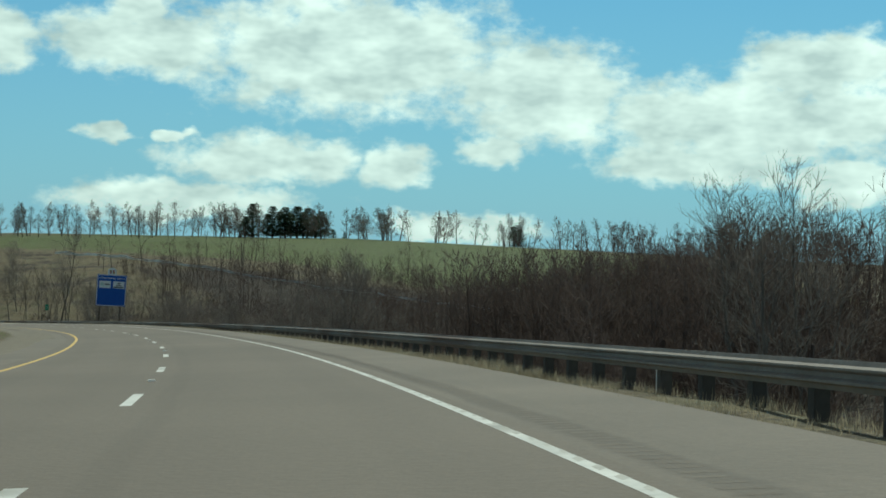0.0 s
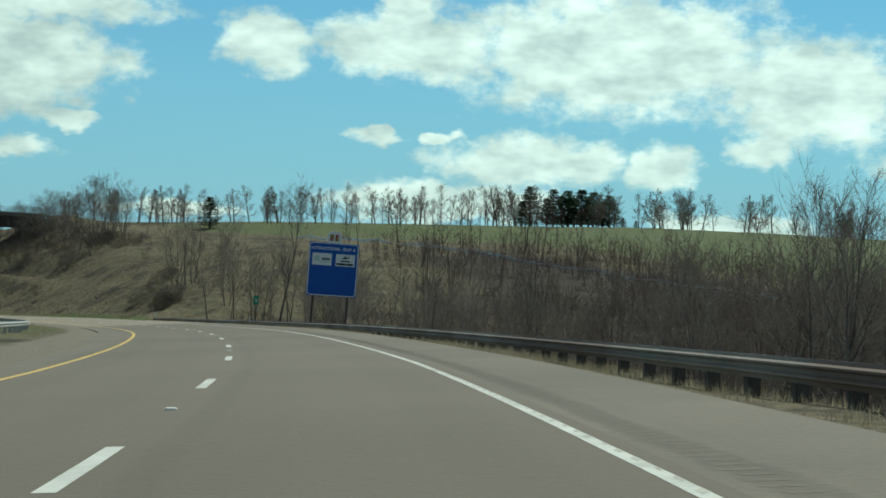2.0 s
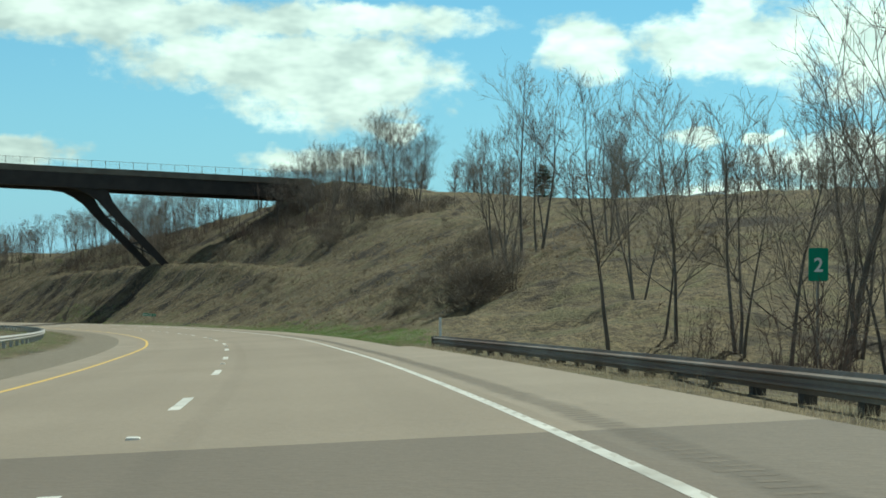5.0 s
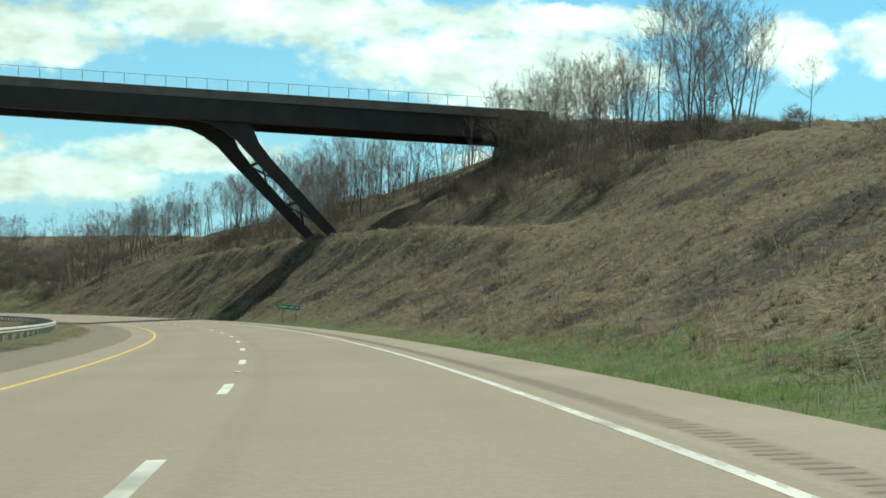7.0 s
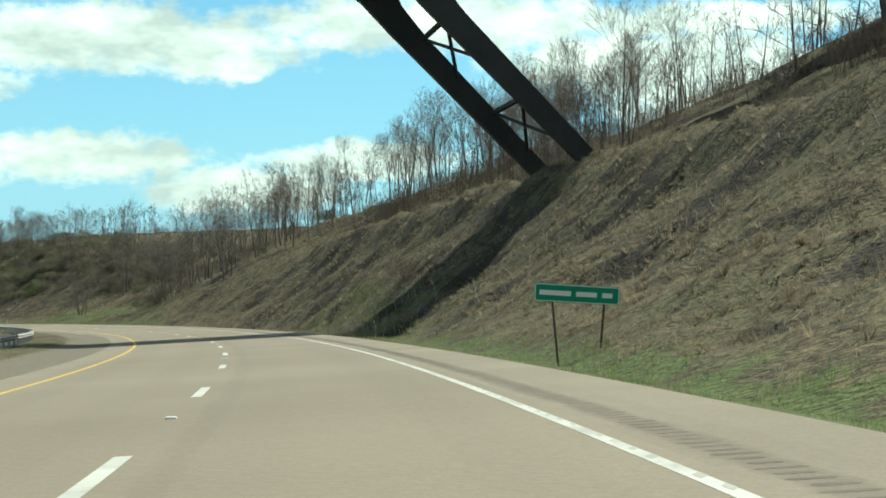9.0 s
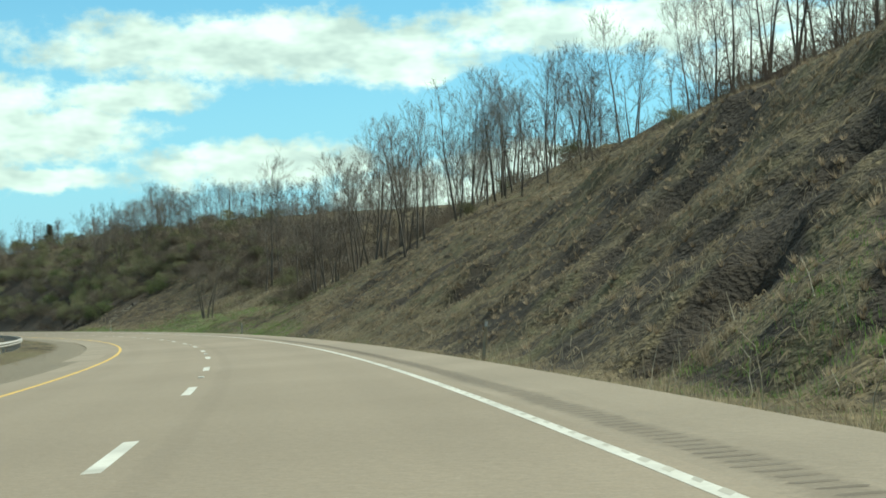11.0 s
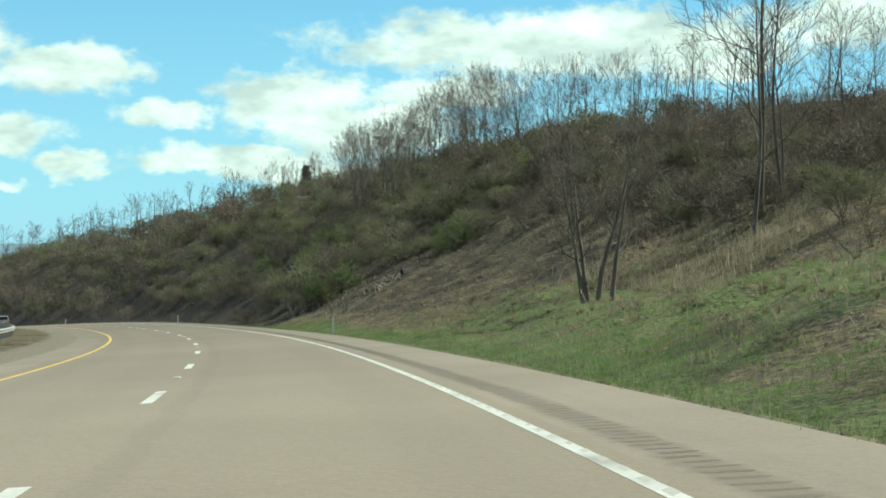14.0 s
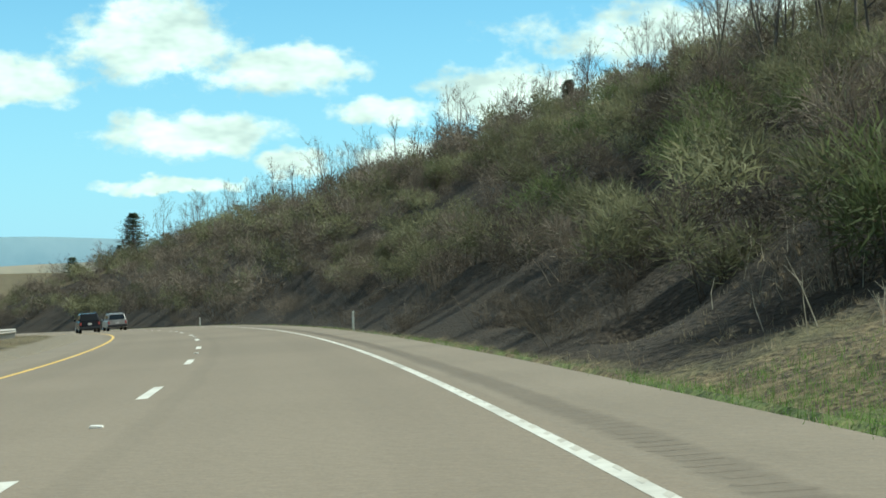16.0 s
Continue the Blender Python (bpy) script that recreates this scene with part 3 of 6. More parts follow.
    # far scrub slope, its undergrowth's shade put into the soil mask
    bare_shaded += 0.8 * smooth(45, 62, U) * (1 - smooth(262, 282, q)) * (1 - smooth(300, 340, S))
    stone = 0.85 * smooth(-10.4, -8.2, U) * (U < -6) + 0.42 * np.where((V > 1.5) & (V < np.interp(S, [256, 260], [2.6, 2.1])), 1, 0)
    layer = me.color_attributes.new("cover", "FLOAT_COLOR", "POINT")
    layer.data.foreach_set("color", np.stack([green, bare_shaded, stone, np.ones_like(green)], -1).reshape(-1).astype(np.float32))
    tagged(new("ground", me), "rough hillside of dead grass, soil and green turf", "ground", kind="structure")


build_ground()


def strip(name, ss, v0, v1, lift, mat, off=edge, parent=None, thick=0.0):
    """A ribbon that follows the road between two offsets from the white line."""
    verts, faces = [], []
    for s in ss:
        e = off(s)
        for v in (v0, v1):
            verts.append(at(s, e + v, BANK * (e + v) + lift))
    n = len(ss)
    faces = [(2 * i, 2 * i + 1, 2 * i + 3, 2 * i + 2) for i in range(n - 1)]
    if thick:
        base = len(verts)
        verts += [(a, b, c - thick) for a, b, c in verts]
        for i in range(n - 1):
            faces += [(2 * i, 2 * i + 2, base + 2 * i + 2, base + 2 * i), (2 * i + 3, 2 * i + 1, base + 2 * i + 1, base + 2 * i + 3)]
    me = mesh_from(name, verts, faces, mat)
    # how far the painted cloud shadow darkens each row, from distance 600 on
    worn_shade = np.repeat(np.interp(ss, [600, 690], [0, 1]), 2)
    me.attributes.new("worn_shade", "FLOAT", "POINT").data.foreach_set("value", np.resize(worn_shade, len(verts)).astype(np.float32))
    across = np.tile([v0, v1], len(verts) // 2).astype(np.float32)
    me.attributes.new("across", "FLOAT", "POINT").data.foreach_set("value", across)
    return part(name, me, parent)


ROAD_S = np.arange(-200, 1260, 4.0)
# the asphalt is darker up to distance 220 and paler beyond
DARK_S, PALE_S = ROAD_S[ROAD_S <= 220], ROAD_S[ROAD_S >= 220]
road = tagged(strip("road", PALE_S, -7.75, 0.22, 0.0, ASPHALT, thick=0.3), "worn grey-tan asphalt motorway carriageway on a banked curve", "road", kind="structure")
strip("darker_paving", DARK_S, -7.75, 0.22, 0.0, ASPHALT_DARK, parent=road, thick=0.3)["label"] = "darker asphalt on the first stretch of the road"
WIDE_S = np.arange(220, 257, 4.0)
strip("outer_shoulder", WIDE_S, 1.85, 2.3, -0.004, SHOULDER, parent=road, thick=0.3)["label"] = "asphalt hard shoulder"
for ss, mt, out in ((DARK_S, SHOULDER_DARK, 2.3), (PALE_S, SHOULDER, 1.85)):
    strip("outer_shoulder", ss, 0.22, out, -0.004, mt, parent=road, thick=0.3)["label"] = "asphalt hard shoulder"
    strip("inner_shoulder", ss, -9.1, -7.75, -0.004, mt, parent=road, thick=0.3)["label"] = "asphalt inner shoulder"
strip("edge_line", ROAD_S, -0.06, 0.06, 0.002, LINE_WHITE, parent=road)
strip("yellow_line", ROAD_S, -7.3, -7.16, 0.002, YELLOW, parent=road)
DASH0 = 62.775 + 4.80
for k in range(-6, 75):
    s = DASH0 + 12.192 * k
    strip("lane_dash", np.linspace(s, s + 3.05, 4), -3.735, -3.585, 0.002, LINE_WHITE, parent=road)


def lane_markers():
    """Low reflective studs in every other gap between the dashes."""
    body = box_mesh("lane_marker", (-0.06, -0.05, -0.01), (0.06, 0.05, 0.018), WHITE, 0.008)
    for k in range(-4, 70, 2):
        s = DASH0 + 12.192 * (k + 0.62)
        part("lane_marker", body, road, m=pose(*at(s, edge(s) - 3.66, BANK * (edge(s) - 3.66) + 0.005), 0, 0, math.degrees(axis(s)[3])))


lane_markers()


def rumble_strip():
    """Grooves milled across the shoulder as flat marks, each a little uneven, in one mesh; their shade is in the
    colour.
    """
    verts, faces = [], []
    rng = random.Random(3)
    s = -20.0
    while s < 860:
        e = edge(s)
        k = len(verts)
        a, b = 0.40 + rng.uniform(-0.05, 0.05), 0.70 + rng.uniform(-0.05, 0.05)
        w = rng.uniform(0.07, 0.12)
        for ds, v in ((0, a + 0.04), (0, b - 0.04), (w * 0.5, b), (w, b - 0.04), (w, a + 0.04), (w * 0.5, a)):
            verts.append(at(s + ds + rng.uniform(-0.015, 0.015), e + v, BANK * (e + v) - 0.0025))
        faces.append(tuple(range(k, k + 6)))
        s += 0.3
    tagged(part("rumble_strip", mesh_from("rumble_strip", verts, faces, GROOVE_SHADE), road, "flat darker marks for milled rumble grooves"), kind="stuff")


rumble_strip()


def line_notches():
    """Slanting worn notches across the white edge line, in one mesh."""
    verts, faces = [], []
    rng = random.Random(9)
    for s in np.arange(-20, 800, 0.6):
        e = edge(s)
        k = len(verts)
        a, w = rng.uniform(-0.02, 0.02), rng.uniform(0.16, 0.26)
        for ds, v in ((0, a), (0.12, 0.061), (0.12 + w, 0.061), (w, a)):
            verts.append(at(s + ds, e + v, BANK * (e + v) + 0.0035))
        faces.append((k, k + 1, k + 2, k + 3))
    tagged(part("line_notches", mesh_from("line_notches", verts, faces, NOTCH), road, "worn grey notches in the white line"), kind="stuff")


line_notches()
far_road = tagged(strip("far_carriageway", ROAD_S, -33.0, -22.5, -0.75, ASPHALT, thick=0.3), "grey asphalt carriageway for the opposite direction", "road", kind="structure")


# ---- bridge ----
def build_bridge():
    bridge = thing("bridge", "steel slant-leg overbridge with a pale concrete parapet", "bridge")
    SKEW, FALL = 0.16, 0.045

    def on(s, u, h):
        """A place on the bridge, which crosses the road askew."""
        return at(s - 1.0 - SKEW * (u - 14), u, h - FALL * (u - 14))


    def girder(name, s, label):
        """One plate girder with its slanting leg, in the plane across the road at s."""
        low, top = 21.69, 23.99
        pts = [(-75, top), (-75, low), (-8, low), (2.0, low), (4.4, low), (6.4, low - 0.25), (7.9, low - 0.95), (9.4, low - 1.95), (11.2, low - 3.85), (21.6, 7.6), (22.5, 8.0), (13.2, 17.84), (11.8, 19.6), (10.9, low), (43.4, low), (43.4, top)]
        # the legs stand a little askew of one another
        pts = [(u - 0.12 * (s - 459.3) if -70 < u < 40 else u, h) for u, h in pts]
        verts, faces = [], []
        for ds in (-0.25, 0.25):
            for u, h in pts:
                verts.append(on(s + ds, u, h))
        n = len(pts)
        faces.append(tuple(range(n)))
        faces.append(tuple(n + i for i in reversed(range(n))))
        faces += [(i, n + i, n + (i + 1) % n, (i + 1) % n) for i in range(n)]
        return part(name, mesh_from(name, verts, faces, GIRDER), bridge, label)

    girder("girder", 459.3, "dark plate girder with a slanting leg")
    girder("girder", 466.3, "dark plate girder with a slanting leg")
    for u in (-73.5, 43.2):
        verts, faces = [], []
        z0 = min(float(land(458, u)), float(land(468, u))) / UNIT - axis(462)[2] - 1.5
        for h in (z0, 23.95 - FALL * (u - 14)):
            for du, ds in ((-1.2, 458.4), (1.2, 458.4), (1.2, 469.9), (-1.2, 469.9)):
                verts.append(at(ds - 1.0 - SKEW * (u + du - 14), u + du, h))
        faces = [(3, 2, 1, 0), (4, 5, 6, 7), (0, 1, 5, 4), (1, 2, 6, 5), (2, 3, 7, 6), (3, 0, 4, 7)]
        part("abutment", mesh_from("abutment", verts, faces, FASCIA), bridge, "concrete abutment in the hillside")
    # cross braces between the two legs
    for u, h in ((12.2, 17.6), (16.4, 13.3)):
        verts, faces = [], []
        tube_data(verts, faces, [on(459.5, u, h), on(465.9, u, h)], [0.16, 0.16], 4)
        tube_data(verts, faces, [on(459.5, u, h), on(465.9, u + 2.0, h - 2.2)], [0.12, 0.12], 4)
        tube_data(verts, faces, [on(465.9, u, h), on(459.5, u + 2.0, h - 2.2)], [0.12, 0.12], 4)
        part("brace", mesh_from("brace", verts, faces, GIRDER), bridge)
    # web stiffeners on the outer girder
    stiff = box_mesh("stiffener", (-0.06, -0.09, -1.05), (0.06, 0.0, 1.05), GIRDER)
    for u in np.arange(-40, 44, 3.0):
        x, y, z, h = axis(458.0)
        part("stiffener", stiff, bridge, m=pose(*on(459.03, u, 22.84), 0, 0, math.degrees(h)))
    verts, faces = [], []
    for u in np.linspace(-75, 43.9, 17):
        for ds, h in ((458.2, 23.99), (458.2, 24.98), (458.55, 24.98), (458.55, 24.3), (469.75, 24.3), (469.75, 24.98), (470.1, 24.98), (470.1, 23.99)):
            verts.append(on(ds, u, h))
    for i in range(len(verts) // 8 - 1):
        for j in range(8):
            faces.append((8 * i + j, 8 * i + (j + 1) % 8, 8 * i + 8 + (j + 1) % 8, 8 * i + 8 + j))
    part("deck", mesh_from("deck", verts, faces, FASCIA), bridge, "pale concrete deck with parapets")
    # fence on the near parapet
    post = box_mesh("fence_post", (-0.03, -0.03, 0), (0.03, 0.03, 1.15), ZINC)
    rail = []
    for u in np.arange(-60, 45, 2.2):
        x, y, z, h = axis(457.8)
        part("fence_post", post, bridge, m=pose(*on(458.38, u, 24.98), 0, 0, math.degrees(h)))
        rail.append(u)
    for hh in (1.2,):
        verts, faces = [], []
        tube_data(verts, faces, [on(458.38, u, 24.98 + hh) for u in rail], [0.025] * len(rail), 5)
        part("fence_rail", mesh_from("fence_rail", verts, faces, ZINC), bridge)
    verts, faces = [], []
    for u in np.arange(-60, 43.6, 0.5):
        for d in (-1, 1):
            k = len(verts)
            verts += [on(458.38, u, 24.982 + (0.0 if d > 0 else 1.18)), on(458.38, u + 0.02, 24.982 + (0.0 if d > 0 else 1.18)), on(458.38, u + 1.15, 24.982 + (1.18 if d > 0 else 0.0))]
            faces.append((k, k + 1, k + 2))
    tagged(part("fence_mesh", mesh_from("fence_mesh", verts, faces, ZINC), bridge, "thin wire mesh"), kind="stuff")
    return bridge


build_bridge()


# ---- guard rails ----
W_BEAM = [(0.0, 0.0), (0.02, 0.05), (0.08, 0.075), (0.08, 0.10), (0.02, 0.13), (0.02, 0.18), (0.08, 0.21), (0.08, 0.235), (0.02, 0.26), (0.0, 0.31)]


def guard_rail(s0, s1, u, lift, step, side, label, mat):
    rail = thing("guard_rail", label, "guard rail")
    ss = np.arange(s0, s1 + 0.1, 2.0)
    verts, faces = [], []
    n = len(W_BEAM)
    for s in ss:
        for d, h in W_BEAM:
            verts.append(at(s, u - side * d, lift(s) + h))
        for d, h in reversed(W_BEAM):
            verts.append(at(s, u - side * (d - 0.012), lift(s) + h))
    for i in range(len(ss) - 1):
        for j in range(2 * n):
            faces.append((2 * n * i + j, 2 * n * i + (j + 1) % (2 * n), 2 * n * (i + 1) + (j + 1) % (2 * n), 2 * n * (i + 1) + j))
    part("beam", mesh_from("beam", verts, faces, mat), rail)
    post = box_mesh("post", (-0.08, -0.1, -1.0), (0.08, 0.1, 0.26), POST if mat is STEEL else mat, 0.01)
    for s in np.arange(s0 + 1, s1, step):
        part("post", post, rail, m=pose(*at(s, u + side * 0.13, lift(s)), 0, 0, math.degrees(axis(s)[3])))
    return rail


guard_rail(-60, 261.5, 5.75, lambda s: np.interp(s, [0, 20, 100, 150], [0.4, 0.38, 0.29, 0.15]), 1.905, 1, "weathered dark steel guard rail on posts in dry grass", STEEL)
guard_rail(-60, 950, -11.5, lambda s: 0.03, 3.81, -1, "galvanised steel guard rail on the median", ZINC)


# ---- signs ----
def rounded(w, h, r, n=6):
    """Outline of a rounded rectangle about the origin."""
    out = []
    for cx, cy, a0 in ((w - r, h - r, 0), (-w + r, h - r, 90), (-w + r, -h + r, 180), (w - r, -h + r, 270)):
        out += [(cx + r * math.cos(radians(a0 + 90 * k / n)), cy + r * math.sin(radians(a0 + 90 * k / n))) for k in range(n + 1)]
    return out


def plate(name, outline, y0, y1, mat, cx=0.0, cz=0.0, hole=None):
    """A flat plate in the x-z plane between depths y0 and y1; hole: an inner outline of as many points."""
    n = len(outline)
    verts, faces = [], []
    for y in (y0, y1):
        verts += [(cx + a, y, cz + b) for a, b in outline]
    if hole:
        for y in (y0, y1):
            verts += [(cx + a, y, cz + b) for a, b in hole]
        for i in range(n):
            j = (i + 1) % n
            faces += [(i, j, 2 * n + j, 2 * n + i), (n + j, n + i, 3 * n + i, 3 * n + j), (j, i, n + i, n + j), (2 * n + i, 2 * n + j, 3 * n + j, 3 * n + i)]
    else:
        faces = [tuple(range(n)), tuple(n + i for i in reversed(range(n)))] + [((i + 1) % n, i, n + i, n + (i + 1) % n) for i in range(n)]
    return mesh_from(name, verts, faces, mat)


def words(text, size, x, y, z, mat, parent, label, align="CENTER"):
    """Raised lettering on a sign face, as a mesh."""
    cu = bpy.data.curves.new("lettering", "FONT")
    cu.body, cu.size, cu.align_x, cu.align_y, cu.extrude, cu.space_character, cu.offset = text, size, align, "CENTER", 0.003, 1.12, 0.008
    cu.materials.append(mat)
    tmp = bpy.data.objects.new("tmp", cu)
    me = bpy.data.meshes.new_from_object(tmp)
    bpy.data.objects.remove(tmp)
    ob = part("lettering", me, parent, label, m=pose(x, y, z, 90, 0, 0))
    return ob


def blue_sign():
    yaw = math.degrees(axis(193.0)[3]) + 7.8
    sign = thing("blue_sign", "large blue motorway attractions sign with white border on steel posts", "road sign", m=pose(*at(193.0, 9.75, 0.5), 0, 3, yaw))
    hw, hh, cz = 1.78, 1.82, 3.55
    part("panel", plate("panel", rounded(hw, hh, 0.05), -0.02, 0.02, BLUE, 0, cz), sign, "deep blue sheet")
    part("border", plate("border", rounded(hw - 0.02, hh - 0.02, 0.26), -0.028, -0.018, SIGN_WHITE, 0, cz, rounded(hw - 0.075, hh - 0.075, 0.21)), sign, "white border")
    for text, x in (("ATTRACTIONS", -0.62), ("-", 0.49), ("EXIT", 0.95), ("4", 1.44)):
        words(text, 0.27, x, -0.03, cz + hh - 0.42, SIGN_WHITE, sign, "white capital letters")
    for x, dark in ((-0.83, False), (0.85, True)):
        logo = part("logo_panel", plate("logo_panel", rounded(0.69, 0.41, 0.02), -0.032, -0.02, SIGN_WHITE, x, cz + 0.67), sign, "white panel with a plain emblem")
        if dark:
            part("emblem", plate("emblem", [(-0.26, -0.03), (-0.02, 0.16), (0.09, 0.16), (0.02, 0.03), (0.2, 0.08), (0.3, 0.2), (0.27, 0.04), (0.08, -0.03)], -0.038, -0.031, INK, x, cz + 0.80), logo)
            part("emblem_bar", plate("emblem_bar", rounded(0.34, 0.05, 0.02), -0.038, -0.031, INK, x, cz + 0.61), logo)
            for k in range(2):
                part("emblem_bar", plate("emblem_bar", rounded(0.31 if k == 0 else 0.27, 0.075, 0.01), -0.038, -0.031, INK, x - 0.32 + k * 0.62, cz + 0.40), logo)
        else:
            part("emblem", plate("emblem", rounded(0.2, 0.19, 0.18), -0.038, -0.031, MINT, x - 0.36, cz + 0.70), logo)
            part("emblem_bar", plate("emblem_bar", rounded(0.3, 0.085, 0.03), -0.038, -0.031, GREY_INK, x + 0.28, cz + 0.69), logo)
            part("emblem_bar", plate("emblem_bar", rounded(0.36, 0.035, 0.01), -0.038, -0.031, MINT, x + 0.18, cz + 0.49), logo)
    top = [(-0.52, -0.4), (0.52, -0.4), (0.52, 0.1)] + [(0.52 * math.cos(a), 0.1 + 0.3 * math.sin(a)) for a in np.linspace(0.3, math.pi - 0.3, 9)] + [(-0.52, 0.1)]
    cap = part("top_panel", plate("top_panel", top, -0.02, 0.02, SIGN_WHITE, -0.02, cz + hh + 0.4), sign, "small arched white panel with a chequered emblem")
    for k, (ex, ez, ew, eh, mt) in enumerate(((-0.2, 0.1, 0.13, 0.11, AMBER), (0.17, 0.1, 0.13, 0.11, RED), (-0.2, -0.13, 0.13, 0.11, RED), (0.17, -0.13, 0.13, 0.11, AMBER), (-0.26, 0.12, 0.04, 0.08, INK), (0.1, -0.12, 0.04, 0.1, INK),
                                              (-0.12, 0.03, 0.03, 0.14, INK), (0.24, 0.06, 0.03, 0.08, SIGN_WHITE), (-0.16, -0.14, 0.04, 0.05, SIGN_WHITE), (0.24, -0.15, 0.03, 0.07, INK))):
        part("emblem", plate("emblem", [(-ew, -eh), (ew, -eh), (ew, eh), (-ew, eh)], -0.026 - 0.002 * k, -0.019, mt, -0.02 + ex, cz + hh + 0.36 + ez), cap)
    for px in (-1.25, 1.25):
        part("post", i_beam("post", 0.08, 0.16, -6.2, 5.2, POST, px, 0.11), sign, "dark steel I-section post")
    for z in (-1.2, 0.0, 1.2):
        part("back_rail", box_mesh("back_rail", (-1.7, 0.02, cz + z - 0.04), (1.7, 0.05, cz + z + 0.04), ZINC), sign)
    return sign


def i_beam(name, w, d, z0, z1, mat, cx=0.0, cy=0.0):
    f, t = 0.02, 0.012
    prof = [(-w / 2, -d / 2), (w / 2, -d / 2), (w / 2, -d / 2 + f), (t, -d / 2 + f), (t, d / 2 - f), (w / 2, d / 2 - f), (w / 2, d / 2), (-w / 2, d / 2), (-w / 2, d / 2 - f), (-t, d / 2 - f), (-t, -d / 2 + f), (-w / 2, -d / 2 + f)]
    n = len(prof)
    verts = [(cx + a, cy + b, z) for z in (z0, z1) for a, b in prof]
    return mesh_from(name, verts, [tuple(reversed(range(n))), tuple(range(n, 2 * n))] + [(i, (i + 1) % n, n + (i + 1) % n, n + i) for i in range(n)], mat)


blue_sign()


def ground_at(s, u, dz=0.0):
    x, y, _ = at(s, u)
    return x, y, float(land(s, u)) + dz


def green_sign():
    """The long green name board on one leaning post, its other post short in the grass."""
    s, u = 405.0, 5.5
    x, y, z = ground_at(s, u)
    g = thing("green_sign", "long narrow green sign leaning askew on thin posts by the pavement", "road sign", m=pose(x, y, z, 0, 4, math.degrees(axis(s)[3]) + 4))
    part("panel", plate("panel", rounded(0.82, 0.17, 0.04), -0.01, 0.01, GREEN, 0, 1.24), g)
    part("border", plate("border", rounded(0.81, 0.16, 0.04), -0.015, -0.009, SIGN_WHITE, 0, 1.24, rounded(0.795, 0.145, 0.03)), g)
    for cx, w in ((-0.42, 0.3), (0.18, 0.2), (0.58, 0.1)):
        part("lettering_bar", plate("lettering_bar", rounded(w, 0.045, 0.01), -0.015, -0.009, SIGN_WHITE, cx, 1.24), g, "pale bar of unreadable lettering")
    for px, low in ((-0.5, -0.5), (0.55, -0.2)):
        verts, faces = [], []
        tube_data(verts, faces, [(px, 0.035, 1.38), (px + 0.3, 0.035, low)] if px < 0 else [(px, 0.035, 1.38), (px + 0.05, 0.3, low)], [0.024, 0.024], 6)
        part("post", mesh_from("post", verts, faces, POST), g, "thin dark leaning post")


green_sign()


def mile_marker():
    s, u = 247.0, 14.5
    x, y, z = ground_at(s, u)
    g = thing("mile_marker", "small green marker plate with a white figure on a thin post", "road sign", m=pose(x, y, at(s, 0, 0.3)[2], 0, 0, math.degrees(axis(s)[3])))
    part("panel", plate("panel", rounded(0.26, 0.42, 0.04), -0.01, 0.01, GREEN, 0, 2.05), g)
    words("2", 0.5, 0.0, -0.014, 2.02, SIGN_WHITE, g, "white figure")
    part("post", box_mesh("post", (-0.03, 0.011, -4.5), (0.03, 0.05, 2.3), STEEL), g)


mile_marker()


def delineator(s, u, height, label, mat, tilt=0.0, group="roadside posts"):
    d = thing("delineator_post", label, "marker post", group, m=pose(*ground_at(s, u), 0, tilt, math.degrees(axis(s)[3])))
    part("post", mesh_from("post", *channel(0.09, 0.03, -0.3, height), mat), d)
    part("reflector", plate("reflector", rounded(0.036, 0.06, 0.02), -0.022, -0.0155, SIGN_WHITE, 0, height - 0.1), d)


def channel(w, d, z0, z1):
    prof = [(-w / 2, 0.015), (-w / 4, 0.015), (-w / 4, -d / 2), (w / 4, -d / 2), (w / 4, 0.015), (w / 2, 0.015), (w / 2, 0.02), (w / 5, 0.02), (w / 5, -d / 2 + 0.006), (-w / 5, -d / 2 + 0.006), (-w / 5, 0.02), (-w / 2, 0.02)]
    n = len(prof)
    verts = [(a, b, z) for z in (z0, z1) for a, b in prof]
    return verts, [tuple(reversed(range(n))), tuple(range(n, 2 * n))] + [(i, (i + 1) % n, n + (i + 1) % n, n + i) for i in range(n)]


delineator(497.5, 5.5, 1.1, "weathered pale marker stake leaning in dry grass", CANE, 5)
delineator(580.0, 5.5, 1.0, "grey channel marker post in turf", ZINC)
for s, u in ((662, 5.6), (736, 5.0), (808, 4.9)):
    delineator(s, u, 0.95, "white channel marker post at the pavement edge", SIGN_WHITE)
for s, u in ((28, 7.9), (225, 9.2)):
    delineator(s, u, 1.2, "pale marker post behind the guard rail", SIGN_WHITE)
delineator(262.3, 6.3, 1.0, "small pale marker at the end of the guard rail", SIGN_WHITE)


# ---- vehicles ahead ----
def loft(name, sections, mat, cap=True, smooth_it=True):
    """A closed skin over like outlines, one after the other."""
    verts = [p for sec in sections for p in sec]
    n, m = len(sections[0]), len(sections)
    faces = [(i * n + j, i * n + (j + 1) % n, (i + 1) * n + (j + 1) % n, (i + 1) * n + j) for i in range(m - 1) for j in range(n)]
    if cap:
        faces += [tuple(reversed(range(n))), tuple((m - 1) * n + j for j in range(n))]
    return mesh_from(name, verts, faces, mat, False)


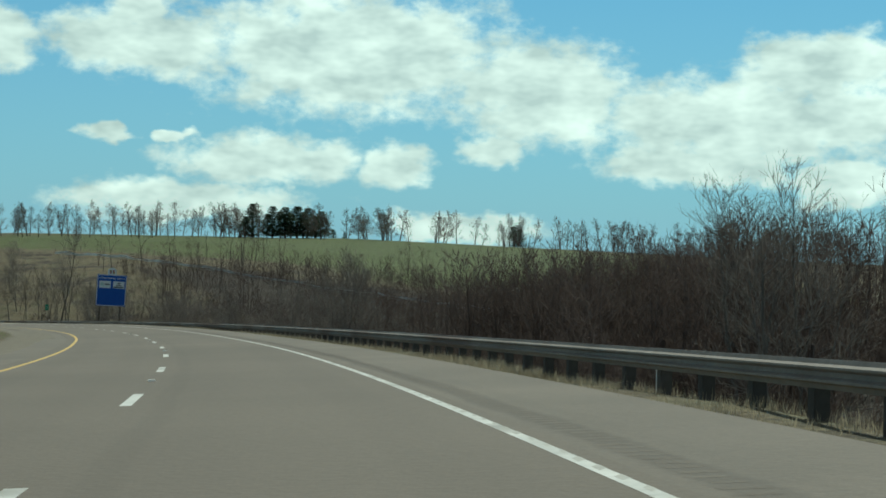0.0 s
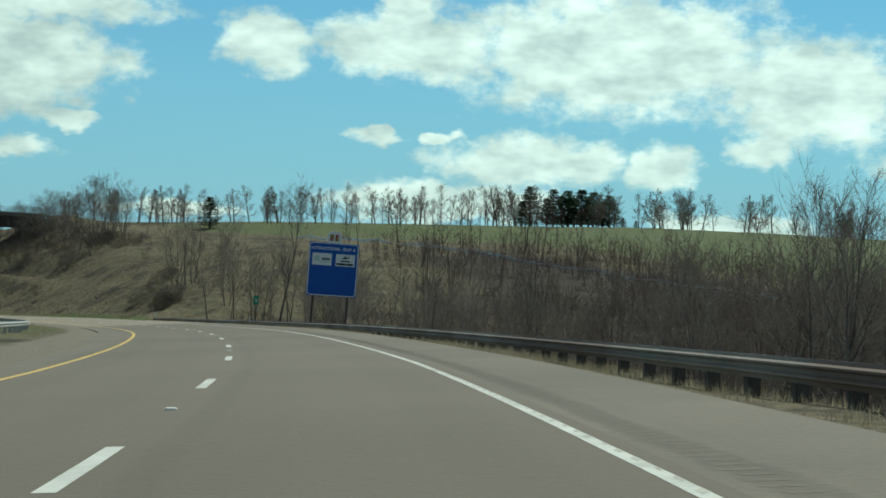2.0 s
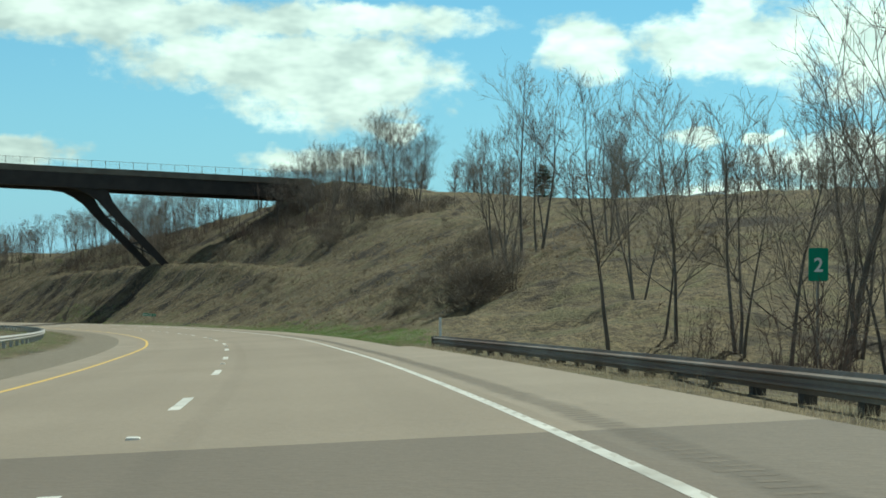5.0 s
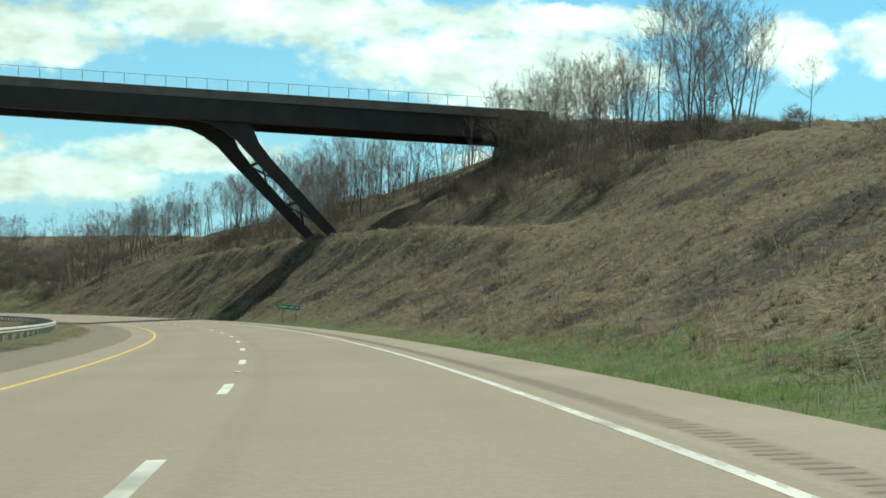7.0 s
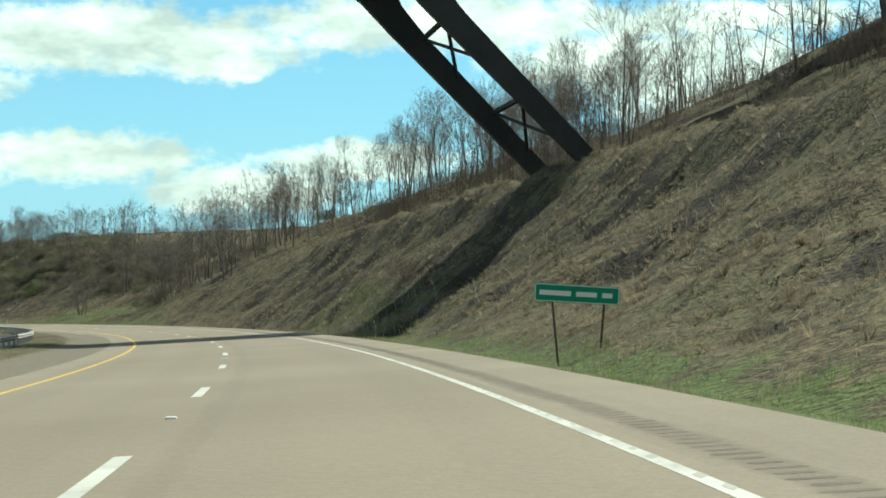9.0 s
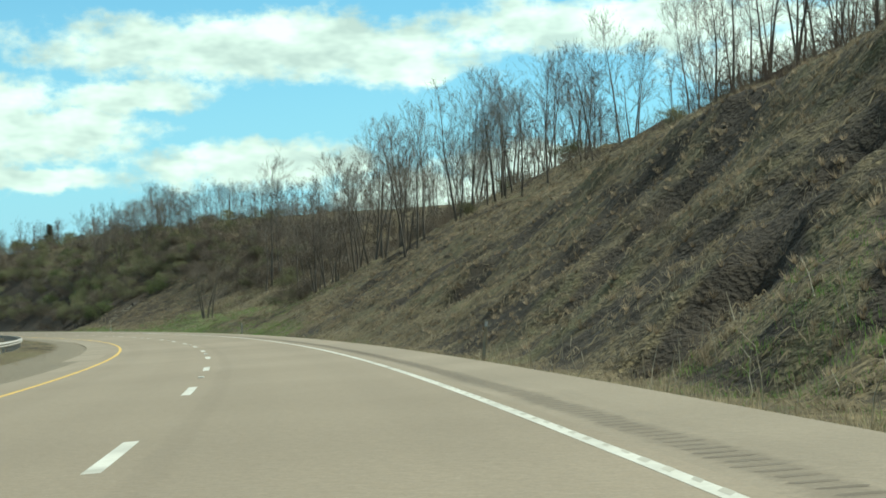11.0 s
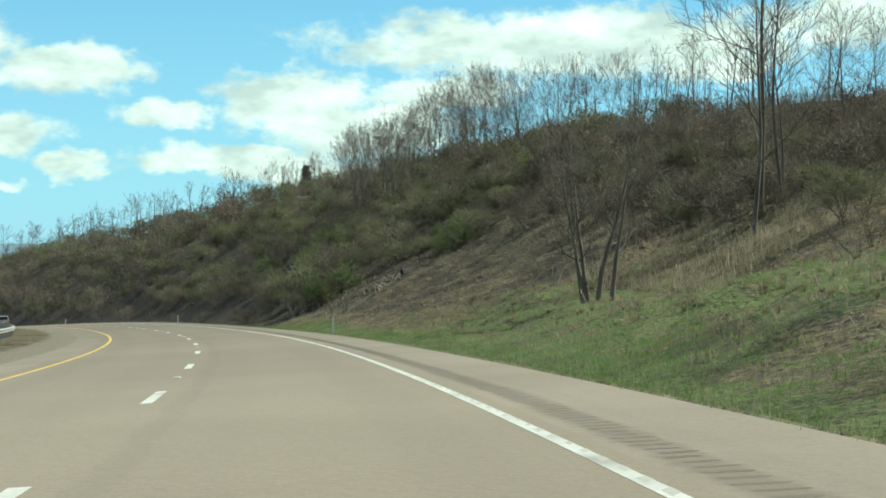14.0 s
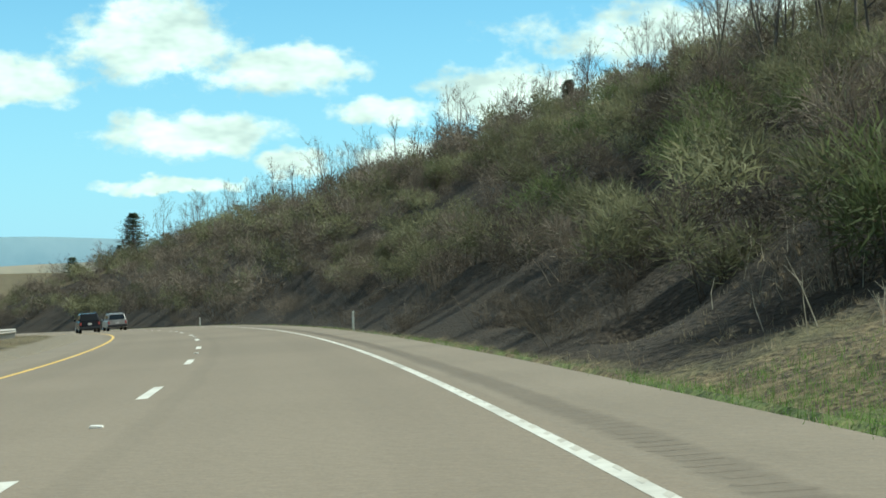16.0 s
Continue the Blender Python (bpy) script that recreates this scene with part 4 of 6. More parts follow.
def wheel_meshes():
    bm = bmesh.new()
    bmesh.ops.create_cone(bm, cap_ends=True, segments=24, radius1=0.36, radius2=0.36, depth=0.24)
    bmesh.ops.bevel(bm, geom=[x for x in bm.edges if len(x.link_faces) == 2 and abs(x.verts[0].co.z - x.verts[1].co.z) < 0.01], offset=0.04, segments=2, affect="EDGES")
    bmesh.ops.rotate(bm, matrix=Matrix.Rotation(radians(90), 3, "Y"), verts=bm.verts)
    tyre = bpy.data.meshes.new("tyre")
    bm.to_mesh(tyre)
    bm.free()
    tyre.materials.append(RUBBER)
    bm = bmesh.new()
    bmesh.ops.create_cone(bm, cap_ends=True, segments=16, radius1=0.22, radius2=0.2, depth=0.26)
    bmesh.ops.rotate(bm, matrix=Matrix.Rotation(radians(90), 3, "Y"), verts=bm.verts)
    rim = bpy.data.meshes.new("rim")
    bm.to_mesh(rim)
    bm.free()
    rim.materials.append(ZINC)
    return tyre, rim


TYRE, RIM = wheel_meshes()


def suv(s, u, label, paint, height, length):
    """A sport utility vehicle seen from behind; its nose points along the road."""
    e = u
    m = pose(*at(s, e, BANK * e + 0.01), 0, math.degrees(-math.atan(BANK)), math.degrees(axis(s)[3])) @ pose(0, 0, 0, -2.0)
    car = thing("suv", label, "car", "vehicles ahead", m=m)
    w, h, l = 0.93, height, length / 2
    belt = h * 0.6

    def ring(y, half, z0, z1):
        r = 0.09
        return [(-half + r, y, z0), (half - r, y, z0), (half, y, z0 + r), (half, y, z1 - r), (half - r, y, z1), (-half + r, y, z1), (-half, y, z1 - r), (-half, y, z0 + r)]

    part("body", loft("body", [ring(-l, w - 0.05, 0.42, belt - 0.02), ring(-l + 0.08, w, 0.34, belt), ring(-l * 0.3, w, 0.3, belt + 0.02), ring(l * 0.45, w, 0.3, belt), ring(l * 0.85, w - 0.04, 0.32, belt - 0.16), ring(l, w - 0.12, 0.42, belt - 0.3)], paint), car)
    part("cabin", loft("cabin", [ring(-l + 0.1, w - 0.08, belt - 0.05, belt + 0.06), ring(-l + 0.3, w - 0.19, belt - 0.05, h - 0.03), ring(-l * 0.2, w - 0.17, belt - 0.05, h), ring(l * 0.18, w - 0.2, belt - 0.05, h - 0.04), ring(l * 0.55, w - 0.12, belt - 0.05, belt + 0.03)], paint), car)
    zt, zb = h - 0.13, belt + 0.07
    back = [(-w + 0.17, -l + 0.113, zb), (w - 0.17, -l + 0.113, zb), (w - 0.29, -l + 0.255, zt), (-w + 0.29, -l + 0.255, zt)]
    part("rear_window", mesh_from("rear_window", [(x, y - 0.012, z) for x, y, z in back] + [(x, y + 0.05, z) for x, y, z in back], [(0, 1, 2, 3), (7, 6, 5, 4), (0, 4, 5, 1), (1, 5, 6, 2), (2, 6, 7, 3), (3, 7, 4, 0)], CAR_GLASS), car, "dark tinted glass")
    for sd in (-1, 1):
        xs = sd * (w - 0.165)
        part("side_window", box_mesh("side_window", (min(xs, xs + sd * 0.02), -l + 0.45, belt + 0.08), (max(xs, xs + sd * 0.02), l * 0.1, h - 0.2), CAR_GLASS, 0.004), car, "dark tinted glass")
        part("tail_light", box_mesh("tail_light", (sd * (w - 0.14) - 0.09, -l - 0.012, belt - 0.34), (sd * (w - 0.14) + 0.09, -l + 0.1, belt - 0.06), RED, 0.02), car, "red lamp glass")
        mir = box_mesh("door_mirror", (sd * (w + 0.09) - 0.1, l * 0.3, belt + 0.02), (sd * (w + 0.09) + 0.1, l * 0.3 + 0.1, belt + 0.2), paint, 0.03)
        part("door_mirror", mir, car)
        for wy in (-l * 0.62, l * 0.62):
            whl = part("wheel", None, car, m=pose(sd * (w - 0.13), wy, 0.36))
            part("tyre", TYRE, whl)
            part("rim", RIM, whl)
    part("bumper", box_mesh("bumper", (-w + 0.02, -l - 0.1, 0.4), (w - 0.02, -l + 0.06, 0.62), INK, 0.05), car, "dark rear bumper")
    part("number_plate", box_mesh("number_plate", (-0.16, -l - 0.02, belt - 0.32), (0.16, -l + 0.02, belt - 0.16), SIGN_WHITE, 0.005), car)
    part("plate_bar", box_mesh("plate_bar", (-0.12, -l - 0.026, belt - 0.265), (0.12, -l - 0.019, belt - 0.215), GREY_INK), car)
    part("exhaust", box_mesh("exhaust", (0.45, -l - 0.03, 0.3), (0.53, -l + 0.3, 0.37), STEEL, 0.02), car)
    part("roof_rail", box_mesh("roof_rail", (-w + 0.26, -l * 0.7, h - 0.03), (-w + 0.3, l * 0.1, h + 0.05), INK, 0.01), car)
    part("roof_rail", box_mesh("roof_rail", (w - 0.3, -l * 0.7, h - 0.03), (w - 0.26, l * 0.1, h + 0.05), INK, 0.01), car)


suv(820.5, -3.9, "dark blue-black boxy sport utility vehicle on the motorway", CAR_DARK, 1.78, 4.7)
suv(829.0, -0.3, "silver-grey sport utility vehicle on the motorway", CAR_SILVER, 1.68, 4.5)


# ---- far things ----
def far_rail():
    """The pale guard rail of a lane on the hillside across the valley."""
    g = thing("guard_rail", "long weathered guard rail on a far hillside lane", "guard rail")
    verts, faces = [], []
    pts = [(q, float(np.interp(q, [-60, -41, -25, -9, 5, 24, 41, 60], [415, 387, 348, 333, 319, 308, 296, 286]))) for q in np.linspace(-60, 60, 34)]
    tops = []
    post = box_mesh("post", (-0.07, -0.07, -0.8), (0.07, 0.07, 0.6), STEEL)
    for x, y in pts:
        s, u = road_place(x, y)
        z = float(land(s, u))
        tops.append((x * UNIT, y * UNIT, z + 0.65))
        part("post", post, g, m=pose(x * UNIT, y * UNIT, z))
    for x, y, z in tops:
        verts += [(x, y, z), (x + 0.03, y + 0.05, z), (x + 0.03, y + 0.05, z - 0.45), (x, y, z - 0.45)]
    for i in range(len(tops) - 1):
        for j in range(4):
            faces.append((4 * i + j, 4 * i + (j + 1) % 4, 4 * i + 4 + (j + 1) % 4, 4 * i + 4 + j))
    part("beam", mesh_from("beam", verts, faces, SIGN_WHITE), g, "pale weathered beam")
    part("lower_beam", mesh_from("lower_beam", [(x + 0.6, y - 0.8, z - 0.75) for x, y, z in verts], faces, SIGN_WHITE), g, "pale weathered lower beam")


def road_place(x, y):
    """Road distance and offset of a far place, by its nearest point on the line."""
    j = int(np.argmin((AX_X - x) ** 2 + (AX_Y - y) ** 2))
    return float(AX_S[j]), float((x - AX_X[j]) * np.cos(AX_H[j]) + (y - AX_Y[j]) * np.sin(AX_H[j]))


far_rail()


def small_blue_sign():
    s, u = 882.0, -13.2
    g = thing("blue_sign", "small plain blue sign on two posts beyond the median rail", "road sign", m=pose(*ground_at(s, u), 0, 0, math.degrees(axis(s)[3])))
    part("panel", plate("panel", rounded(1.1, 0.6, 0.06), -0.015, 0.015, BLUE, 0, 2.0), g)
    for x in (-0.7, 0.7):
        part("post", box_mesh("post", (x - 0.04, 0.016, -0.5), (x + 0.04, 0.09, 2.5), ZINC), g)


small_blue_sign()


def distant_hills():
    """Ridges on the horizon, with the haze of distance put into their colour."""
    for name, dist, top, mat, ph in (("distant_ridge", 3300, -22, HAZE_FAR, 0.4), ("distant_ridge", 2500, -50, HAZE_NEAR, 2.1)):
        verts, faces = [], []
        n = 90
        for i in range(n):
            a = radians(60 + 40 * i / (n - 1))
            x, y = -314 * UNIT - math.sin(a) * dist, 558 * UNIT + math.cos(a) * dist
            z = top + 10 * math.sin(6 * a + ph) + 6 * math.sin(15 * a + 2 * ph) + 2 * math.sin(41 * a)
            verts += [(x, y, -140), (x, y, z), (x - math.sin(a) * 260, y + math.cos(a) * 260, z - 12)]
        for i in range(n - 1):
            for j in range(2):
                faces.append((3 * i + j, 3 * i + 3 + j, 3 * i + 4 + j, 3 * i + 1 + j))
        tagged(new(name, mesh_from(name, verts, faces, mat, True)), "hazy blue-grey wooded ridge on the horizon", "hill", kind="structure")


distant_hills()


# ---- rock outcrops ----
def stone_mesh(seed):
    """An angular block of shale."""
    r = random.Random(seed)
    bm = bmesh.new()
    bmesh.ops.create_cube(bm, size=2)
    bmesh.ops.bevel(bm, geom=bm.edges[:], offset=0.25, segments=1, affect="EDGES")
    for v in bm.verts:
        v.co *= r.uniform(0.75, 1.15)
    me = bpy.data.meshes.new("stone")
    bm.to_mesh(me)
    bm.free()
    me.materials.append(ROCK)
    return me


STONES = [stone_mesh(k) for k in range(6)]


def outcrop(s, u, size, n, seed, label):
    """A broken ledge of angular stones half buried in the slope."""
    r = random.Random(seed)
    ledge = thing("rock_outcrop", label, "rock", "outcrops on the cutting", m=pose(*ground_at(s, u)))
    for _ in range(n):
        sc = Vector((r.uniform(0.3, 1.0), r.uniform(0.25, 0.7), r.uniform(0.15, 0.45))) * size * r.uniform(0.4, 1.0)
        m = pose(0, 0, 0, r.uniform(-25, 25), r.uniform(-25, 25), r.uniform(0, 360))
        ds, du = r.gauss(0, 1.5) * size, r.gauss(0, 1.1) * size
        c = Vector(ground_at(s + ds, u + du, -0.02)) - Vector(ground_at(s, u))
        part("stone", r.choice(STONES), ledge, m=Matrix.Translation(c) @ m @ Matrix.Diagonal((*sc, 1)))


for k, (s, u, size, n) in enumerate(((492, 13.2, 0.22, 12), (509, 16, 0.2, 8), (686.5, 13.2, 0.3, 10), (705, 15.2, 0.4, 14), (410, 16, 0.3, 12), (430, 15, 0.3, 12), (752, 9, 0.35, 12))):
    outcrop(s, u, size, n, 80 + k, "broken ledge of grey-brown shale on the slope")


# ---- trees ----
def bare_tree(rng, height, spread=0.32, stems=1, limbs=11, fuzz=4, lean=0.05, clear=0.3, thick=1.0, coarse=False):
    """Lists for the trunk with its limbs and for the crown of twigs of a leafless tree."""
    tv, tf, cv, cf = [], [], [], []
    up = Vector((0, 0, 1))

    def path(p, d, length, steps, wander, rise):
        pts = [p.copy()]
        for _ in range(steps):
            d = (d + Vector((rng.gauss(0, wander), rng.gauss(0, wander), rng.gauss(0, wander) + rise))).normalized()
            p = p + d * (length / steps)
            pts.append(p.copy())
        return pts

    def along(pts, q):
        x = min(max(q, 0), 0.999) * (len(pts) - 1)
        i = int(x)
        return pts[i].lerp(pts[i + 1], x - i), (pts[i + 1] - pts[i]).normalized()

    def fork(d, angle, turn):
        """A way that leaves d by an angle, turned about it."""
        a = d.orthogonal().normalized()
        b = d.cross(a)
        return d * math.cos(angle) + (a * math.cos(turn) + b * math.sin(turn)) * math.sin(angle)

    def sliver(p, d, length, half):
        side = d.cross(Vector((rng.gauss(0, 1), rng.gauss(0, 1), rng.gauss(0, 1)))).normalized() * half
        k = len(cv)
        cv.extend((p - side, p + side, p + d * length))
        cf.append((k, k + 1, k + 2))

    fine = (0.018 if coarse else 0.0095) * max(1.0, thick)
    for k in range(stems):
        a = rng.uniform(0, 6.28)
        base = Vector((math.cos(a), math.sin(a), 0)) * (0 if stems == 1 else rng.uniform(0.1, 0.45) * stems * 0.3)
        d = Vector((math.cos(a) * lean * (1 + stems), math.sin(a) * lean * (1 + stems), 1)).normalized()
        hgt = height * rng.uniform(0.75, 1) if k else height
        r0 = (0.0088 * hgt + 0.02) * thick
        trunk = path(base - d * 0.4, d, hgt, 9, 0.045, 0.03)
        if coarse:
            tube_data(tv, tf, trunk[::3], [r0, r0 * 0.7, r0 * 0.4, r0 * 0.08], 4, False)
        else:
            tube_data(tv, tf, trunk, [r0 * (1 - 0.94 * (i / 9) ** 0.85) for i in range(10)], 6)
        turn = rng.uniform(0, 6.28)
        for j in range(limbs):
            w = (j + rng.random()) / limbs
            q = clear + (0.97 - clear) * w
            p, dt = along(trunk, q)
            turn += 2.4 + rng.gauss(0, 0.5)
            out = fork(dt, radians(60 - 32 * w + rng.gauss(0, 9)), turn)
            ln = hgt * spread * (0.8 + 0.9 * w - 1.35 * w * w) * rng.uniform(0.75, 1.25)
            r = max(r0 * (1 - 0.94 * q ** 0.85) * rng.uniform(0.4, 0.62), 0.012)
            limb = path(p, out, ln, 5, 0.1, 0.1)
            if coarse:
                tube_data(tv, tf, [limb[0], limb[3], limb[5]], [r, r * 0.6, r * 0.15], 3, False)
            else:
                tube_data(tv, tf, limb, [r * (1 - 0.86 * i / 5) for i in range(6)], 4, False)
            turn2 = rng.uniform(0, 6.28)
            for g in range(6):
                w2 = 0.2 + 0.8 * (g + rng.random()) / 6
                p2, d2 = along(limb, w2)
                turn2 += 2.4 + rng.gauss(0, 0.4)
                d2 = (fork(d2, radians(38 + rng.gauss(0, 9)), turn2) + up * 0.18).normalized()
                l2 = ln * (0.72 - 0.42 * w2) * rng.uniform(0.8, 1.3)
                br = path(p2, d2, l2, 2, 0.1, 0.1)
                if coarse:
                    sliver(p2, (br[2] - br[0]).normalized(), l2, 0.028)
                else:
                    tube_data(cv, cf, br, [0.006 + r * 0.32, 0.006 + r * 0.16, 0.004], 3, False)
                for _ in range(fuzz):
                    p3, d3 = along(br, rng.uniform(0.15, 1))
                    d3 = (fork(d3, radians(rng.gauss(36, 10)), rng.uniform(0, 6.28)) + up * 0.2).normalized()
                    l3 = l2 * rng.uniform(0.35, 0.7)
                    sliver(p3, d3, l3, fine)
                    for w4 in (0.3, 0.55, 0.8)[: 2 if coarse else 3]:
                        d4 = (fork(d3, radians(rng.gauss(38, 10)), rng.uniform(0, 6.28)) + up * 0.15).normalized()
                        sliver(p3 + d3 * l3 * w4, d4, l3 * rng.uniform(0.4, 0.7), fine * 0.75)
    return tv, tf, cv, cf


def proto_tree(seed, height, **kw):
    rng = random.Random(seed)
    tv, tf, cv, cf = bare_tree(rng, height, **kw)
    return mesh_from("trunk", tv, tf, BARK, True), mesh_from("crown", cv, cf, TWIG), height


PROTO = [proto_tree(11, 10, limbs=14, spread=0.40, fuzz=5), proto_tree(12, 11, limbs=12, spread=0.30, clear=0.42, fuzz=5), proto_tree(13, 9, stems=3, limbs=8, spread=0.30, fuzz=5), proto_tree(14, 12, limbs=12, spread=0.25, clear=0.45, fuzz=5),
         proto_tree(15, 7, stems=5, limbs=6, spread=0.26, clear=0.3, lean=0.022, thick=1.4), proto_tree(16, 9, limbs=16, spread=0.48, clear=0.2, fuzz=6), proto_tree(17, 12, stems=2, limbs=9, spread=0.28, clear=0.38, fuzz=5), proto_tree(18, 10, limbs=11, spread=0.36, clear=0.3, lean=0.12, fuzz=5)]
TREE_LABELS = ["leafless grey-brown tree with a spreading crown", "tall slender leafless tree with high branches", "leafless tree with several stems", "tall thin leafless tree with a narrow crown",
               "low leafless thicket tree with many stems", "broad leafless tree with low branches", "leafless tree with two tall stems", "leaning leafless tree with an open crown"]


def plant(k, s, u, height, turn, group="", sink=0.1):
    trunk, crown, h0 = PROTO[k]
    f = UNIT * height / h0
    tree = thing("bare_tree", TREE_LABELS[k], "tree", group, m=pose(*ground_at(s, u, -sink), 0, 0, turn) @ Matrix.Diagonal((f, f, f, 1)))
    part("trunk", trunk, tree)
    part("crown", crown, tree)


# single trees that stand out
for k, s, u, h in ((5, 360, 34, 8.4), (3, 653, 24.9, 16.5), (7, 650, 23.2, 13), (6, 654, 26.6, 12), (4, 644, 13.9, 8.6), (1, 585, 28.7, 11), (3, 587, 30, 11.5),
                   (2, 599, 15.7, 10), (2, 598, 16.5, 9), (2, 596, 19, 11), (6, 590, 19.8, 11), (2, 593, 19.6, 11), (1, 574, 17.6, 10.5), (3, 575, 18.8, 10), (6, 592, 22, 12), (0, 597, 21.5, 11), (2, 601, 18, 9.5), (3, 588, 23, 12), (6, 584, 25, 12), (1, 603, 20, 11),
                   (0, 606, 22, 10), (3, 610, 16.5, 10.5), (1, 614, 18.3, 9.5), (2, 586, 21, 10), (5, 727, 20.6, 9), (0, 728, 24.8, 8.5), (5, 726, 28, 9), (0, 730, 30, 8.5), (5, 725, 33, 8), (0, 722, 36, 7.5), (5, 724, 39.6, 7.5), (0, 731, 22.5, 8.5), (2, 733, 26, 8), (0, 712, 42, 7), (5, 718, 43, 7), (0, 705, 44, 7), (0, 257, 19.5, 16), (5, 266, 16.5, 9), (2, 264, 18.5, 10), (6, 261, 22, 11), (7, 258, 11.5, 9), (2, 276, 18, 8), (2, 305, 18.2, 8.5), (2, 306, 19.2, 9), (3, 298, 18, 12), (6, 297, 18.7, 11), (2, 287, 14.6, 4.5), (0, 310, 23, 8.5), (2, 293, 22, 8), (0, 300, 25, 8), (5, 340, 40, 6), (0, 737, 30, 8), (5, 743, 38, 8.5), (5, 755, 41, 8.5),
                   (6, 140, 22, 12.2), (1, 142, 24, 11.5), (3, 146, 26, 12), (0, 150, 24, 12.5), (7, 154, 28, 12), (2, 138, 23, 10.5), (5, 188, 37, 12.5), (3, 200, 35, 13), (1, 205, 30, 12), (6, 212, 28, 11),
                   (0, 448, 37.5, 8), (2, 447, 40, 9), (5, 450, 42.5, 8), (2, 446, 35, 6.5), (6, 452, 41, 9), (0, 421, 45, 13), (1, 417, 43, 13), (6, 414, 46, 12), (3, 425, 44, 13), (2, 60, 24.5, 13), (6, 66, 25.5, 14), (1, 72, 28, 13), (7, 64, 27, 14.5), (0, 409, 44, 11), (1, 404, 42, 10), (7, 399, 40, 8), (5, 412, 42, 11), (5, 444, 41.5, 8), (0, 446, 43.5, 9), (5, 449, 45, 8), (2, 443, 39.5, 7), (0, 441, 44, 9), (5, 438, 42, 8)):
    plant(k, s, u, h, (s * 37) % 360)
rng = random.Random(5)
for s0, s1, u0, u1, n, h0, h1, kinds, group in (
        (145, 215, 21, 40, 26, 7, 10.5, (0, 1, 2, 5, 6, 7), "woods below the guard rail"),
        (712, 748, 23, 43, 18, 6, 8.5, (0, 5, 2, 5), "trees above the brush slope"),
        (508, 548, 36, 50, 18, 8, 12, (0, 1, 3, 6, 6), "trees above the cutting"),
        (205, 268, 16, 42, 50, 6.5, 9.5, (0, 1, 2, 5, 6, 7), "woods below the guard rail"),
        (398, 455, 33, 52, 30, 5.5, 10, (0, 0, 1, 2, 5, 6), "trees above the cutting"),
        (474, 540, 28, 40, 22, 6, 10, (0, 1, 3, 6), "trees above the cutting"),
        (535, 602, 30, 42, 26, 7, 10.5, (0, 1, 3, 2, 6), "trees above the cutting"),
        (474, 506, 25, 29, 8, 5, 8, (0, 1, 2, 6), "trees above the cutting"),
        (560, 592, 25, 34, 10, 7.5, 10.5, (0, 1, 3, 6), "trees above the cutting"),
        (597, 672, 31, 44, 34, 6.5, 10, (0, 1, 2, 3, 6, 7), "trees above the cutting")):
    for _ in range(n):
        plant(rng.choice(kinds), rng.uniform(s0, s1), rng.uniform(u0, u1), rng.uniform(h0, h1), rng.uniform(0, 360), group)


def scatter(name, label, category, shapes, zones, mat, seed, spots=()):
    """Many alike plants over stretches (s0, s1, u0, u1, count, low, high), joined in one mesh; shapes: unit-high vertex and face arrays."""
    r = np.random.RandomState(seed)
    allv, allf, base = [], [], 0
    for s0, s1, u0, u1, n, lo, hi in zones:
        ss, uu = (r.uniform(s0, s1, n), r.uniform(u0, u1, n)) if n else np.array(spots).T
        x, y, _ = at(ss, uu)
        z = land(ss, uu)
        for k in range(len(ss)):
            v, f = shapes[r.randint(len(shapes))]
            a, h = r.uniform(0, 6.28), UNIT * r.uniform(lo, hi)
            w = h * r.uniform(0.85, 1.25)
            c, sn = math.cos(a) * w, math.sin(a) * w
            allv.append(np.stack([v[:, 0] * c - v[:, 1] * sn + x[k], v[:, 0] * sn + v[:, 1] * c + y[k], v[:, 2] * h + z[k] - 0.1], 1))
            allf.append(f + base)
            base += len(v)
    me = bpy.data.meshes.new(name)
    v, f = np.concatenate(allv), np.concatenate(allf)
    me.vertices.add(len(v))
    me.vertices.foreach_set("co", v.astype(np.float32).ravel())
    me.loops.add(len(f) * 3)
    me.loops.foreach_set("vertex_index", f.astype(np.int32).ravel())
    me.polygons.add(len(f))
    me.polygons.foreach_set("loop_start", np.arange(0, len(f) * 3, 3, dtype=np.int32))
    me.update(calc_edges=True)
    me.materials.append(mat)
    tone = np.concatenate([np.full(len(a), r.uniform(-0.5, 0.5), np.float32) for a in allv])
    me.attributes.new("tone", "FLOAT", "POINT").data.foreach_set("value", tone)
    tagged(new(name, me), label, category, kind="stuff")


def as_triangles(verts, faces, height):
    tri = []
    for f in faces:
        tri += [(f[0], f[i], f[i + 1]) for i in range(1, len(f) - 1)]
    return np.array([tuple(v) for v in verts], float) / height, np.array(tri)


def far_tree(seed, **kw):
    tv, tf, cv, cf = bare_tree(random.Random(seed), 10, fuzz=2, coarse=True, **kw)
    return as_triangles(list(tv) + list(cv), tf + [tuple(i + len(tv) for i in f) for f in cf], 10)


FAR_TREES = [far_tree(61, limbs=8, spread=0.34), far_tree(62, limbs=7, spread=0.27, clear=0.4), far_tree(63, stems=2, limbs=5, spread=0.26), far_tree(64, limbs=9, spread=0.4, clear=0.2)]
